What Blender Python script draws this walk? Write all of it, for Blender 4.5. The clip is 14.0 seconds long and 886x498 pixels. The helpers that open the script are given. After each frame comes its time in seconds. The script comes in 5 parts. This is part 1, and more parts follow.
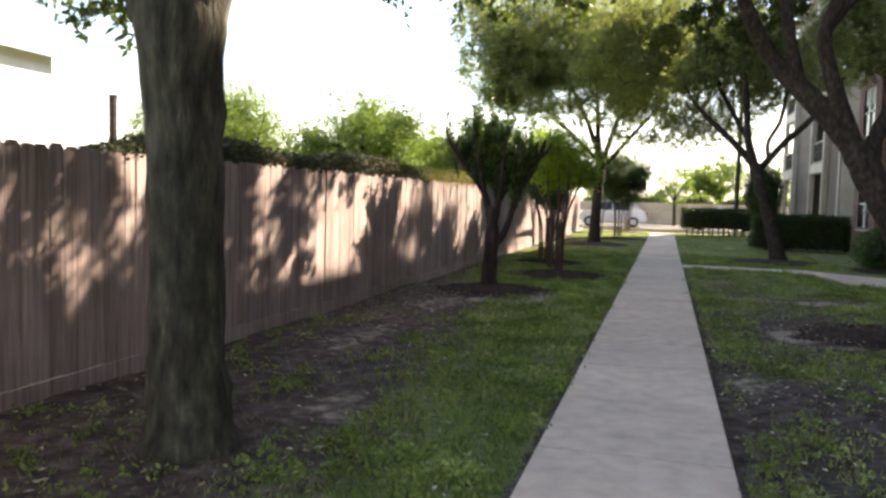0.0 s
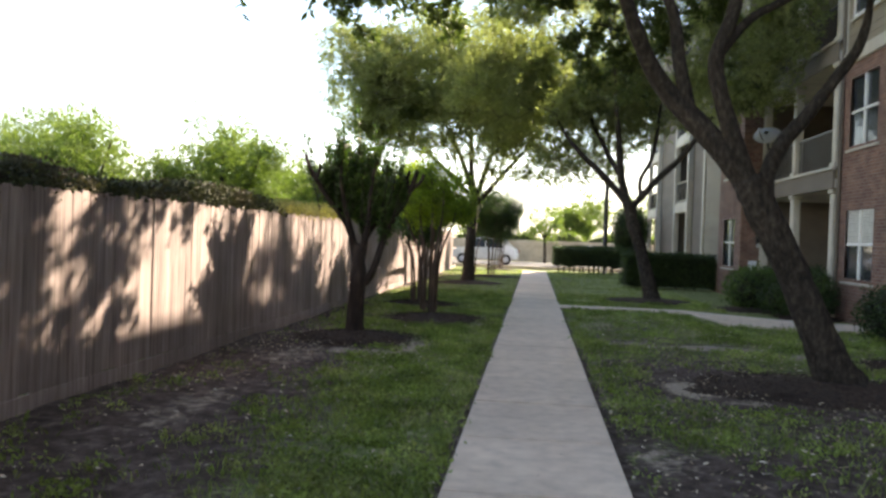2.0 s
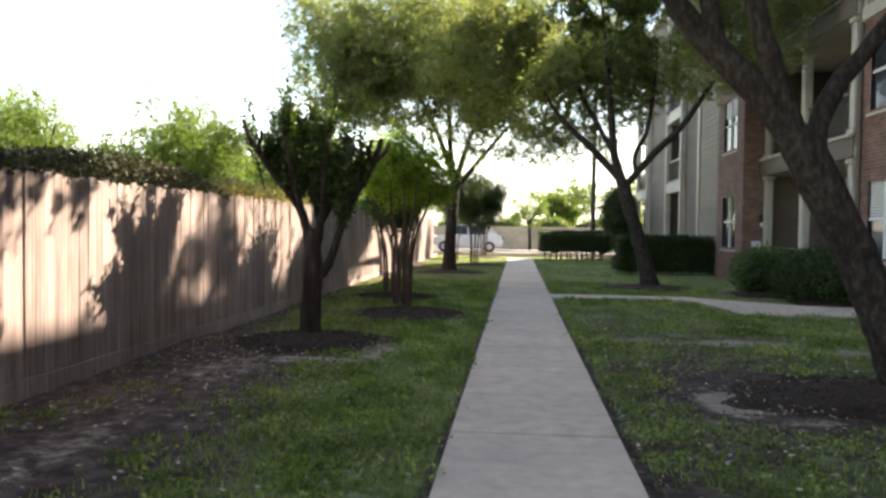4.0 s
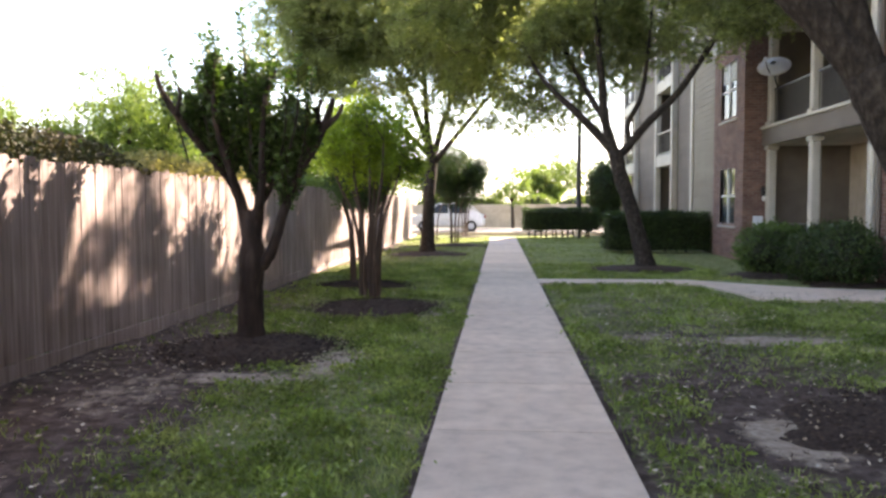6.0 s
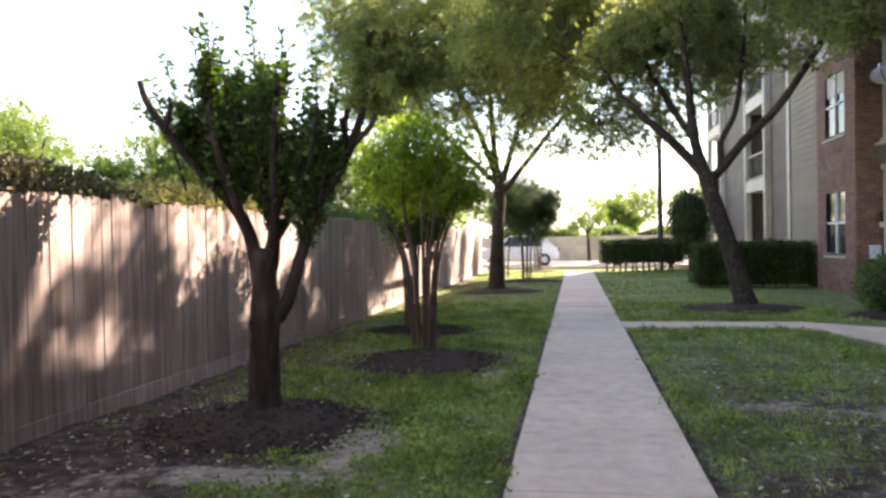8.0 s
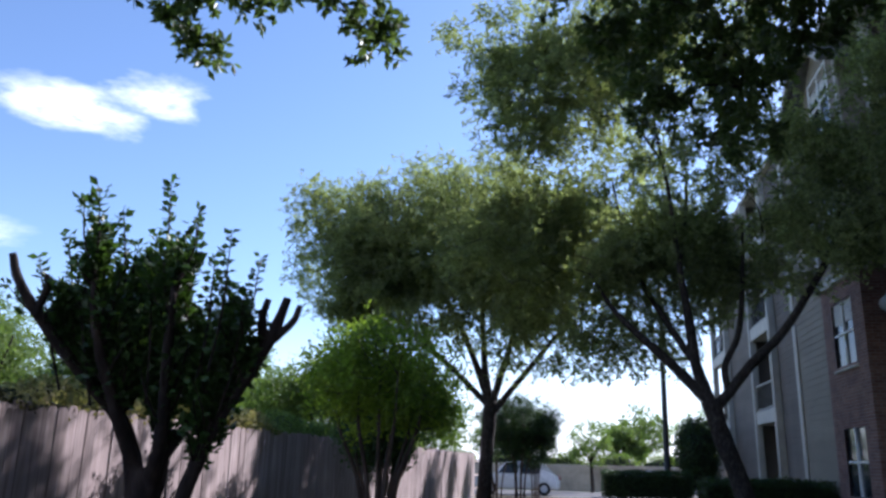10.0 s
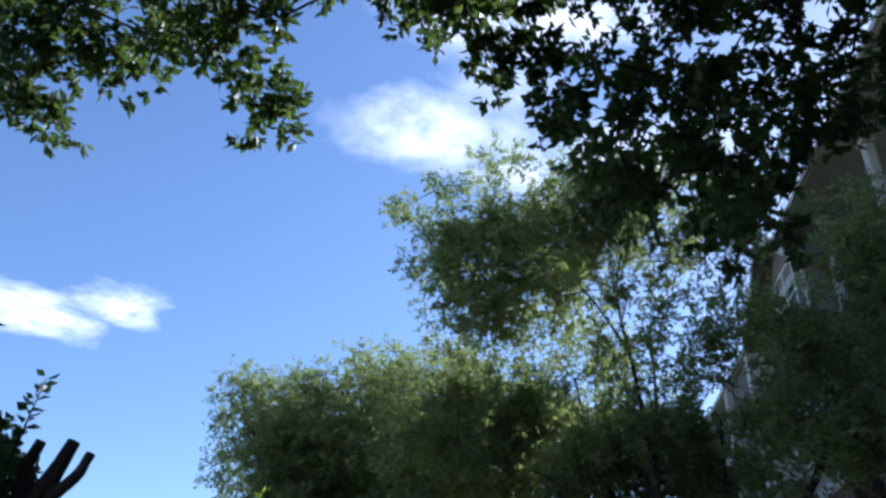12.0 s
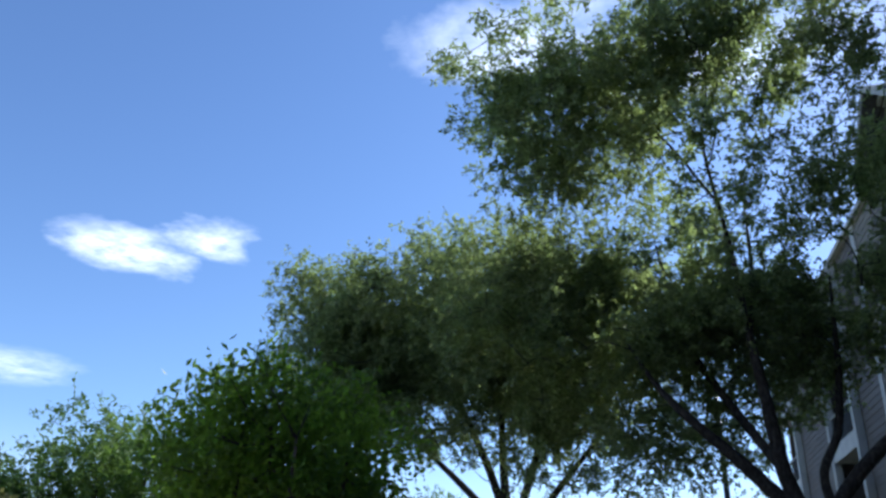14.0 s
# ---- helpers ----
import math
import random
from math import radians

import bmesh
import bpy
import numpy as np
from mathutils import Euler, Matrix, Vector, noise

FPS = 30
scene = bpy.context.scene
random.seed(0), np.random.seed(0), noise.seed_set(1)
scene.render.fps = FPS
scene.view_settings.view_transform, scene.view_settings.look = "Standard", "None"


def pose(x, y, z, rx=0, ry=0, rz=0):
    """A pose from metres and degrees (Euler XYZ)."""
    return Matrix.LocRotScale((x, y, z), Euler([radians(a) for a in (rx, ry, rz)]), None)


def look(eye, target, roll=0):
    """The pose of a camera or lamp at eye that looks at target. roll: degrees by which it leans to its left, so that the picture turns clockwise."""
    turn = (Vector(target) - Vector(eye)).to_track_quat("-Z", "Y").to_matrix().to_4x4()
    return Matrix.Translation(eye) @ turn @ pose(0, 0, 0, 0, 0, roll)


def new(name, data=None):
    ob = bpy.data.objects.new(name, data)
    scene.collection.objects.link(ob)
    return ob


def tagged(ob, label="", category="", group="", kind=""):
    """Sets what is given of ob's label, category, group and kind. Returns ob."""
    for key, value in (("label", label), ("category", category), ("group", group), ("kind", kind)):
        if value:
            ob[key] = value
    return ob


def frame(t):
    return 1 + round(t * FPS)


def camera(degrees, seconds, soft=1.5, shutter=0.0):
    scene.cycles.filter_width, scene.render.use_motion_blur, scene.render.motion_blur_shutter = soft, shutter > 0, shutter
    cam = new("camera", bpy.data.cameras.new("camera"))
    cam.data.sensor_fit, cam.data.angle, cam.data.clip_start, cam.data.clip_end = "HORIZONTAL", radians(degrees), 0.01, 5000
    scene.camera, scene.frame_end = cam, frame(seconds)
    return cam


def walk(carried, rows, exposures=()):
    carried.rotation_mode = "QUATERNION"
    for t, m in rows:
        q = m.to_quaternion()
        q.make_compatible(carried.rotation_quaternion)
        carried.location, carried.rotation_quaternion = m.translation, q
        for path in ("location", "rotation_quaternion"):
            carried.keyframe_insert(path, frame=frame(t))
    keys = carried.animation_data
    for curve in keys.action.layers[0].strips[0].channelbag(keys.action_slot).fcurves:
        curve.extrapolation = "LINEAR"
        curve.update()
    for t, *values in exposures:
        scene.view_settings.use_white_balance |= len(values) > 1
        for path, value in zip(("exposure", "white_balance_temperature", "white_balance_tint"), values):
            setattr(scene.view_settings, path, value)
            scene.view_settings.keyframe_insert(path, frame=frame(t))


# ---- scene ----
cam = camera(58.9, 14.0, soft=2.8)
PATH = [
    (0, (0.134, -2.193, 1.613), (-0.408, -0.272, 1.48), 1.6),
    (0.5, (0.057, -1.942, 1.651), (-0.277, 0.028, 1.57), 2.3),
    (0.8, (0.046, -1.714, 1.6), (-0.213, 0.269, 1.563), 2.2),
    (1, (0.044, -1.539, 1.618), (-0.218, 0.444, 1.597), 2.8),
    (1.5, (-0.009, -1.087, 1.581), (-0.288, 0.894, 1.568), 2.8),
    (2, (-0.074, -0.697, 1.607), (-0.304, 1.289, 1.577), 2.0),
    (2.5, (-0.104, -0.164, 1.588), (-0.304, 1.826, 1.559), 1.8),
    (2.7, (-0.132, 0.04, 1.564), (-0.305, 2.032, 1.531), 1.5),
    (4.8, (-0.146, 2.233, 1.485), (-0.339, 4.223, 1.411), 0.3),
    (5, (-0.14, 2.427, 1.506), (-0.289, 4.42, 1.425), 0.4),
    (5.5, (-0.123, 2.852, 1.484), (-0.25, 4.846, 1.396), 0.2),
    (6, (-0.162, 3.324, 1.486), (-0.306, 5.316, 1.377), -0.1),
    (6.5, (-0.178, 3.797, 1.501), (-0.4, 5.781, 1.389), -1.6),
    (7, (-0.191, 4.313, 1.438), (-0.541, 6.28, 1.347), -2.2),
    (7.5, (-0.17, 4.723, 1.475), (-0.476, 6.698, 1.387), -1.8),
    (8, (-0.178, 5.226, 1.491), (-0.509, 7.199, 1.469), -1.0),
    (8.2, (-0.204, 5.432, 1.499), (-0.554, 7.401, 1.545), -0.5),
    (10.3, (0.145, 6.746, 1.549), (-0.182, 8.623, 2.158), 1.9),
    (10.5, (0.115, 6.903, 1.565), (-0.13, 8.763, 2.258), 1.6),
    (11, (0.236, 7.202, 1.585), (0.045, 8.898, 2.628), -1.9),
    (11.5, (0.112, 7.851, 1.507), (-0.08, 9.534, 2.57), 1.7),
    (12, (0.19, 8.526, 1.597), (-0.037, 10.224, 2.629), 2.3),
    (12.5, (0.146, 8.971, 1.502), (-0.109, 10.678, 2.512), 3.0),
    (13, (0.217, 9.483, 1.543), (-0.087, 11.192, 2.537), 1.9),
    (13.5, (0.23, 10.11, 1.573), (-0.142, 11.819, 2.543), 1.9),
    (14, (0.268, 10.448, 1.44), (-0.163, 12.207, 2.288), 2.3),
]
EXPOSURES = [(0.0, 2.0, 8600, 17), (2.5, 2.0, 8400, 13), (5.0, 2.2, 8500, 18), (6.2, 2.62, 8300, 22), (8.2, 2.5, 8300, 21), (10.3, 0.65, 5500, 19), (12.0, 0.58, 5400, 15), (14.0, 0.45, 5300, 14)]
walk(cam, [(t, look(eye, target, roll)) for t, eye, target, roll in PATH], EXPOSURES)

# ---- world, sun, exposure ----
TO_SUN = Vector((0.505, 0.631, 0.57)).normalized()
SUN_EL, SUN_AZ = math.asin(TO_SUN.z), math.atan2(TO_SUN.x, TO_SUN.y)
sun = new("sun", bpy.data.lights.new("sun", "SUN"))
sun.data.energy, sun.data.angle, sun.data.color = 5.0, radians(0.53), (1.0, 0.97, 0.92)
sun.matrix_world = look((30, 40, 40), Vector((30, 40, 40)) - TO_SUN)


class Nodes:
    """Short names for building a node tree."""

    def __init__(self, tree):
        self.tree = tree
        tree.nodes.clear()

    def add(self, kind, values=(), operation="", use_clamp=False):
        n = self.tree.nodes.new(kind)
        if operation:
            n.operation = operation
        if use_clamp:
            n.use_clamp = True
        for k, v in dict(values).items():
            if isinstance(v, bpy.types.NodeSocket):
                self.tree.links.new(v, n.inputs[k])
            else:
                n.inputs[k].default_value = v
        return n

    def math(self, op, a, b=0.0, clamp=False):
        return self.add("ShaderNodeMath", {0: a, 1: b}, operation=op, use_clamp=clamp).outputs[0]

    def vec(self, op, a, b):
        return self.add("ShaderNodeVectorMath", {0: a, 1: b}, operation=op).outputs[0]

    def noise(self, vector, scale, detail=4.0, rough=0.55):
        return self.add("ShaderNodeTexNoise", {"Vector": vector, "Scale": scale, "Detail": detail, "Roughness": rough}).outputs[0]

    def ramp(self, fac, stops):
        n = self.add("ShaderNodeValToRGB", {"Fac": fac})
        el = n.color_ramp.elements
        while len(el) < len(stops):
            el.new(0.5)
        for e, (p, c) in zip(el, stops):
            e.position, e.color = p, (*c, 1) if len(c) == 3 else c
        return n.outputs[0]

    def mix(self, fac, a, b, blend="MIX"):
        n = self.tree.nodes.new("ShaderNodeMix")
        n.data_type, n.blend_type = "RGBA", blend
        for k, v in ((0, fac), (6, a), (7, b)):
            if isinstance(v, bpy.types.NodeSocket):
                self.tree.links.new(v, n.inputs[k])
            else:
                n.inputs[k].default_value = v
        return n.outputs[2]

    def span(self, v, a, b, c=0.0, d=1.0):
        return self.add("ShaderNodeMapRange", {0: v, 1: a, 2: b, 3: c, 4: d}).outputs[0]


def make_world():
    w = bpy.data.worlds.new("sky")
    scene.world = w
    w.use_nodes = True
    n = Nodes(w.node_tree)
    sky = n.add("ShaderNodeTexSky")
    sky.sky_type, sky.sun_disc, sky.sun_elevation, sky.sun_rotation = "NISHITA", False, SUN_EL, SUN_AZ
    sky.air_density, sky.dust_density, sky.ozone_density = 1.0, 0.3, 2.5
    direction = n.add("ShaderNodeTexCoord").outputs["Generated"]
    sep = n.add("ShaderNodeSeparateXYZ", {0: direction})
    up = n.math("MAXIMUM", sep.outputs[2], 0.04)
    flat = n.add("ShaderNodeCombineXYZ", {0: n.math("DIVIDE", sep.outputs[0], up), 1: n.math("DIVIDE", sep.outputs[1], up)}).outputs[0]
    wob = n.add("ShaderNodeTexNoise", {"Vector": flat, "Scale": 4.0, "Detail": 5.0, "Roughness": 0.6}).outputs[1]
    wob = n.vec("MULTIPLY", n.vec("SUBTRACT", wob, (0.5, 0.5, 0.5)), (0.3, 0.3, 0.0))
    bent = n.vec("ADD", flat, wob)
    mask = None
    # fair-weather clouds: centre and half-widths on a flat layer overhead
    for cx, cy, rx, ry, amount in ((-1.5, 1.93, 0.15, 0.19, 1.0), (-1.2, 1.92, 0.12, 0.12, 1.0), (-0.18, 1.2, 0.2, 0.11, 0.75),
                                   (-0.04, 1.33, 0.1, 0.12, 0.65), (-0.05, 1.07, 0.09, 0.08, 0.45), (0.0, 0.9, 0.2, 0.08, 0.85), (0.24, 1.3, 0.2, 0.1, 0.7),
                                   (-2.9, 3.0, 0.35, 0.3, 0.6), (1.6, 0.6, 0.5, 0.3, 0.9), (-2.2, -0.6, 0.6, 0.4, 0.9), (0.6, -1.4, 0.5, 0.4, 0.9), (2.4, -1.2, 0.5, 0.5, 0.8)):
        d = n.vec("DIVIDE", n.vec("SUBTRACT", bent, (cx, cy, 0)), (rx, ry, 1))
        ln = n.add("ShaderNodeVectorMath", {0: d}, operation="LENGTH").outputs["Value"]
        m = n.span(ln, 1.35, 0.1, 0.0, amount)
        mask = m if mask is None else n.math("MAXIMUM", mask, m)
    mask = n.math("MULTIPLY", mask, n.span(n.noise(flat, 9.0, 7.0, 0.65), 0.28, 0.6, 0.12, 1.0), True)
    glow = n.span(sep.outputs[2], 0.0, 0.2, 1.0, 0.0)
    haze = n.mix(n.math("MULTIPLY", n.math("POWER", glow, 1.6), 0.7), sky.outputs[0], (7.0, 7.6, 8.2, 1))
    col = n.mix(mask, haze, (10.5, 10.5, 10.8, 1))
    back = n.add("ShaderNodeBackground", {"Color": col, "Strength": 0.125})
    n.tree.links.new(back.outputs[0], n.add("ShaderNodeOutputWorld").inputs[0])


make_world()


# ---- materials ----
def surface(name, stops, scale=6.0, stretch=(1, 1, 1), rough=0.85, bump=0.3, bump_scale=30.0, patch=0.25, patch_scale=0.6,
            by_object=0.0, by_island=0.0, metal=0.0, detail=6.0, spec=0.3, translucent=0.0, grit=None):
    """A rough surface: colours by noise, larger patches, fine relief; optional variation by object or by island, and light passing through."""
    m = bpy.data.materials.new(name)
    m.use_nodes = True
    n = Nodes(m.node_tree)
    geo = n.add("ShaderNodeNewGeometry")
    pos = n.vec("MULTIPLY", geo.outputs["Position"], stretch)
    col = n.ramp(n.noise(pos, scale, detail), stops)
    value = n.span(n.noise(geo.outputs["Position"], patch_scale, 3.0), 0.3, 0.7, 1.0 - patch, 1.0 + patch)
    if by_object:
        value = n.math("MULTIPLY", value, n.span(n.add("ShaderNodeObjectInfo").outputs["Random"], 0, 1, 1 - by_object, 1 + by_object))
    if by_island:
        value = n.math("MULTIPLY", value, n.span(geo.outputs["Random Per Island"], 0, 1, 1 - by_island, 1 + by_island))
    if grit:
        col = n.mix(n.span(n.noise(geo.outputs["Position"], grit[0], 2.0), grit[1], grit[1] + 0.06), col, (*grit[2], 1))
    col = n.vec("MULTIPLY", col, n.add("ShaderNodeCombineXYZ", {0: value, 1: value, 2: value}).outputs[0])
    height = n.math("ADD", n.noise(pos, bump_scale, 5.0), n.math("MULTIPLY", n.noise(pos, scale, 4.0), 0.6))
    nrm = n.add("ShaderNodeBump", {"Height": height, "Strength": bump, "Distance": 0.02}).outputs[0]
    bsdf = n.add("ShaderNodeBsdfPrincipled", {"Base Color": col, "Roughness": rough, "Metallic": metal, "Normal": nrm, "Specular IOR Level": spec})
    shader = bsdf.outputs[0]
    if translucent:
        tr = n.add("ShaderNodeBsdfTranslucent", {"Color": n.mix(1.0, col, (1.25, 1.4, 0.68, 1), "MULTIPLY")})
        shader = n.add("ShaderNodeMixShader", {0: translucent, 1: shader, 2: tr.outputs[0]}).outputs[0]
    n.tree.links.new(shader, n.add("ShaderNodeOutputMaterial").inputs[0])
    return m


def ground_material():
    m = bpy.data.materials.new("lawn_and_soil")
    m.use_nodes = True
    n = Nodes(m.node_tree)
    pos = n.add("ShaderNodeNewGeometry").outputs["Position"]
    grass = n.ramp(n.noise(pos, 9.0, 8.0, 0.65), ((0.3, (0.06, 0.075, 0.026)), (0.44, (0.125, 0.165, 0.05)), (0.56, (0.21, 0.23, 0.1)), (0.72, (0.38, 0.33, 0.23))))
    soil = n.ramp(n.noise(pos, 6.0, 9.0, 0.7), ((0.3, (0.034, 0.024, 0.021)), (0.47, (0.075, 0.054, 0.047)), (0.61, (0.15, 0.115, 0.1)), (0.75, (0.36, 0.29, 0.25))))
    att = n.add("ShaderNodeAttribute")
    att.attribute_name = "soil"
    cover = att.outputs["Fac"]
    edge = n.math("ADD", cover, n.span(n.noise(pos, 14.0, 8.0, 0.7), 0.2, 0.8, -0.45, 0.45))
    col = n.mix(n.span(edge, 0.38, 0.62), grass, soil)
    sand = n.add("ShaderNodeAttribute")
    sand.attribute_name = "sand"
    bare = n.math("ADD", sand.outputs["Fac"], n.span(n.noise(pos, 5.0, 8.0, 0.7), 0.2, 0.8, -0.5, 0.5))
    tan = n.ramp(n.noise(pos, 18.0, 7.0, 0.7), ((0.3, (0.21, 0.165, 0.13)), (0.55, (0.42, 0.345, 0.28)), (0.75, (0.58, 0.5, 0.42))))
    col = n.mix(n.span(bare, 0.4, 0.7), col, tan)
    height = n.math("ADD", n.noise(pos, 60.0, 6.0, 0.7), n.math("MULTIPLY", n.noise(pos, 17.0, 4.0), 0.5))
    nrm = n.add("ShaderNodeBump", {"Height": height, "Strength": 0.55, "Distance": 0.035}).outputs[0]
    bsdf = n.add("ShaderNodeBsdfPrincipled", {"Base Color": col, "Roughness": 0.95, "Normal": nrm, "Specular IOR Level": 0.15})
    n.tree.links.new(bsdf.outputs[0], n.add("ShaderNodeOutputMaterial").inputs[0])
    return m


def brick_material():
    m = bpy.data.materials.new("red_brown_brick")
    m.use_nodes = True
    n = Nodes(m.node_tree)
    pos = n.add("ShaderNodeNewGeometry").outputs["Position"]
    s = n.add("ShaderNodeSeparateXYZ", {0: pos})
    uv = n.add("ShaderNodeCombineXYZ", {0: n.math("ADD", s.outputs[0], s.outputs[1]), 1: s.outputs[2]}).outputs[0]
    b = n.add("ShaderNodeTexBrick", {"Vector": uv, "Color1": (0.16, 0.072, 0.055, 1), "Color2": (0.25, 0.13, 0.1, 1), "Mortar": (0.26, 0.215, 0.185, 1),
                                     "Scale": 1.0, "Mortar Size": 0.009, "Bias": -0.1, "Brick Width": 0.215, "Row Height": 0.075})
    col = n.mix(0.7, b.outputs[0], n.ramp(n.noise(pos, 3.0, 6.0), ((0.3, (0.6, 0.55, 0.55)), (0.7, (1.2, 1.15, 1.1)))), "MULTIPLY")
    h = n.math("SUBTRACT", n.math("MULTIPLY", n.noise(pos, 60.0), 0.3), b.outputs[1])
    nrm = n.add("ShaderNodeBump", {"Height": h, "Strength": 0.6, "Distance": 0.01}).outputs[0]
    bsdf = n.add("ShaderNodeBsdfPrincipled", {"Base Color": col, "Roughness": 0.9, "Normal": nrm})
    n.tree.links.new(bsdf.outputs[0], n.add("ShaderNodeOutputMaterial").inputs[0])
    return m


def plain(name, color, rough=0.5, metal=0.0, coat=0.0, emit=None):
    m = bpy.data.materials.new(name)
    m.use_nodes = True
    n = Nodes(m.node_tree)
    pos = n.add("ShaderNodeNewGeometry").outputs["Position"]
    col = n.mix(0.5, (*color, 1), n.ramp(n.noise(pos, 5.0, 5.0), ((0.3, tuple(c * 0.75 for c in color)), (0.7, tuple(min(1, c * 1.15) for c in color)))))
    bsdf = n.add("ShaderNodeBsdfPrincipled", {"Base Color": col, "Roughness": rough, "Metallic": metal, "Coat Weight": coat})
    n.tree.links.new(bsdf.outputs[0], n.add("ShaderNodeOutputMaterial").inputs[0])
    return m


M_GROUND = ground_material()
M_BRICK = brick_material()
M_CONCRETE = surface("sidewalk_concrete", ((0.3, (0.58, 0.46, 0.365)), (0.52, (0.69, 0.55, 0.44)), (0.75, (0.76, 0.62, 0.5))), 6.0, rough=0.9, bump=0.2, bump_scale=120,
                     patch=0.09, patch_scale=1.3, by_object=0.05, grit=(160.0, 0.68, (0.24, 0.21, 0.19)))
M_FENCE = surface("weathered_cedar", ((0.25, (0.2, 0.148, 0.135)), (0.5, (0.35, 0.27, 0.25)), (0.75, (0.49, 0.4, 0.375))), 9.0, (1.0, 3.0, 0.12), 0.9, 0.35, 24.0,
                  0.22, 0.9, by_object=0.16, by_island=0.1, grit=(26.0, 0.74, (0.12, 0.085, 0.065)))
M_BARK = surface("grey_brown_bark", ((0.3, (0.016, 0.012, 0.01)), (0.5, (0.038, 0.029, 0.023)), (0.72, (0.085, 0.069, 0.055))), 20.0, (1.0, 1.0, 0.5), 0.95, 1.0, 40.0, 0.25, 1.5)
M_BARK_MOSS = surface("lichened_bark", ((0.3, (0.026, 0.024, 0.018)), (0.5, (0.06, 0.056, 0.04)), (0.66, (0.1, 0.1, 0.07)), (0.8, (0.21, 0.215, 0.17))), 14.0, (1.0, 1.0, 0.3), 0.95, 1.0, 36.0, 0.3, 2.0)
M_CRAPE_DARK = surface("dark_peeling_bark", ((0.3, (0.017, 0.012, 0.01)), (0.52, (0.04, 0.027, 0.022)), (0.75, (0.095, 0.066, 0.053))), 9.0, (1.0, 1.0, 0.25), 0.85, 0.8, 30.0, 0.25, 2.0)
M_CRAPE_MID = surface("brown_peeling_bark", ((0.3, (0.045, 0.03, 0.024)), (0.52, (0.1, 0.067, 0.05)), (0.75, (0.2, 0.145, 0.11))), 8.0, (1.0, 1.0, 0.25), 0.8, 0.6, 30.0, 0.25, 2.0)
M_MULCH = surface("dark_mulch", ((0.3, (0.022, 0.015, 0.012)), (0.55, (0.055, 0.036, 0.028)), (0.78, (0.12, 0.08, 0.06))), 26.0, rough=1.0, bump=1.0, bump_scale=60, patch=0.3, by_island=0.45)
M_OAK = surface("oak_leaf", ((0.35, (0.06, 0.085, 0.03)), (0.6, (0.1, 0.135, 0.045))), 1.6, rough=0.42, bump=0.0, patch=0.2, by_island=0.35, translucent=0.45, spec=0.45)
M_OLIVE = surface("olive_oak_leaf", ((0.35, (0.162, 0.182, 0.095)), (0.65, (0.275, 0.288, 0.16))), 0.8, rough=0.5, bump=0.0, patch=0.25, by_island=0.35, translucent=0.68, spec=0.45)
M_CRAPE_LEAF = surface("glossy_shrub_leaf", ((0.35, (0.04, 0.078, 0.018)), (0.65, (0.075, 0.13, 0.03))), 1.5, rough=0.42, bump=0.0, patch=0.2, by_island=0.3, translucent=0.33, spec=0.5)
# yellow-green crape leaf, its colour brightened to stand for sun on the crown
M_LIME_LIT = surface("sunlit_lime_leaf", ((0.35, (0.135, 0.2, 0.03)), (0.65, (0.29, 0.36, 0.06))), 1.2, rough=0.42, bump=0.0, patch=0.25, by_island=0.3, translucent=0.68, spec=0.5)
M_BRIGHT = surface("spring_leaf", ((0.35, (0.11, 0.16, 0.042)), (0.65, (0.18, 0.235, 0.075))), 0.5, rough=0.5, bump=0.0, patch=0.3, patch_scale=0.35, by_island=0.3, translucent=0.45)
M_HEDGE = surface("hedge_leaf", ((0.35, (0.02, 0.045, 0.013)), (0.65, (0.05, 0.085, 0.022))), 2.0, rough=0.45, bump=0.0, patch=0.25, by_island=0.4, translucent=0.25, spec=0.4)
M_VINE = surface("vine_leaf", ((0.35, (0.035, 0.042, 0.018)), (0.5, (0.055, 0.058, 0.026)), (0.65, (0.085, 0.068, 0.042))), 1.2, rough=0.6, bump=0.0, patch=0.3, patch_scale=0.8, by_island=0.4, translucent=0.15)
M_VINE_DRY = surface("dry_vine_leaf", ((0.35, (0.2, 0.19, 0.07)), (0.65, (0.36, 0.29, 0.15))), 1.2, rough=0.6, bump=0.0, patch=0.3, patch_scale=0.8, by_island=0.4, translucent=0.4)
# near-black green for the solid filler inside shrubs and hedges
M_CORE = surface("dark_core_fill", ((0.35, (0.012, 0.016, 0.008)), (0.65, (0.03, 0.034, 0.016))), 12.0, bump=0.8, bump_scale=40)
M_GRASS = surface("grass_blade", ((0.3, (0.11, 0.16, 0.04)), (0.5, (0.2, 0.26, 0.076)), (0.7, (0.35, 0.37, 0.165))), 1.6, rough=0.55, bump=0.0, patch=0.38, patch_scale=1.1, by_island=0.45, translucent=0.35)
M_LITTER = surface("dry_leaf", ((0.3, (0.2, 0.14, 0.09)), (0.5, (0.4, 0.32, 0.23)), (0.68, (0.68, 0.62, 0.52))), 8.0, bump=0.1, by_island=0.45)
M_SIDING = surface("beige_siding", ((0.3, (0.215, 0.178, 0.13)), (0.7, (0.265, 0.222, 0.165))), 2.0, (1, 0.2, 1), 0.7, 0.15, 40, 0.08, 0.8, by_object=0.04)
M_TAUPE = surface("taupe_siding", ((0.3, (0.135, 0.11, 0.09)), (0.7, (0.175, 0.145, 0.118))), 2.0, (1, 0.2, 1), 0.75, 0.15, 40, 0.1, 0.8, by_object=0.04)
M_TRIM = surface("cream_paint", ((0.3, (0.43, 0.39, 0.33)), (0.7, (0.52, 0.475, 0.4))), 3.0, rough=0.55, bump=0.08, patch=0.08)
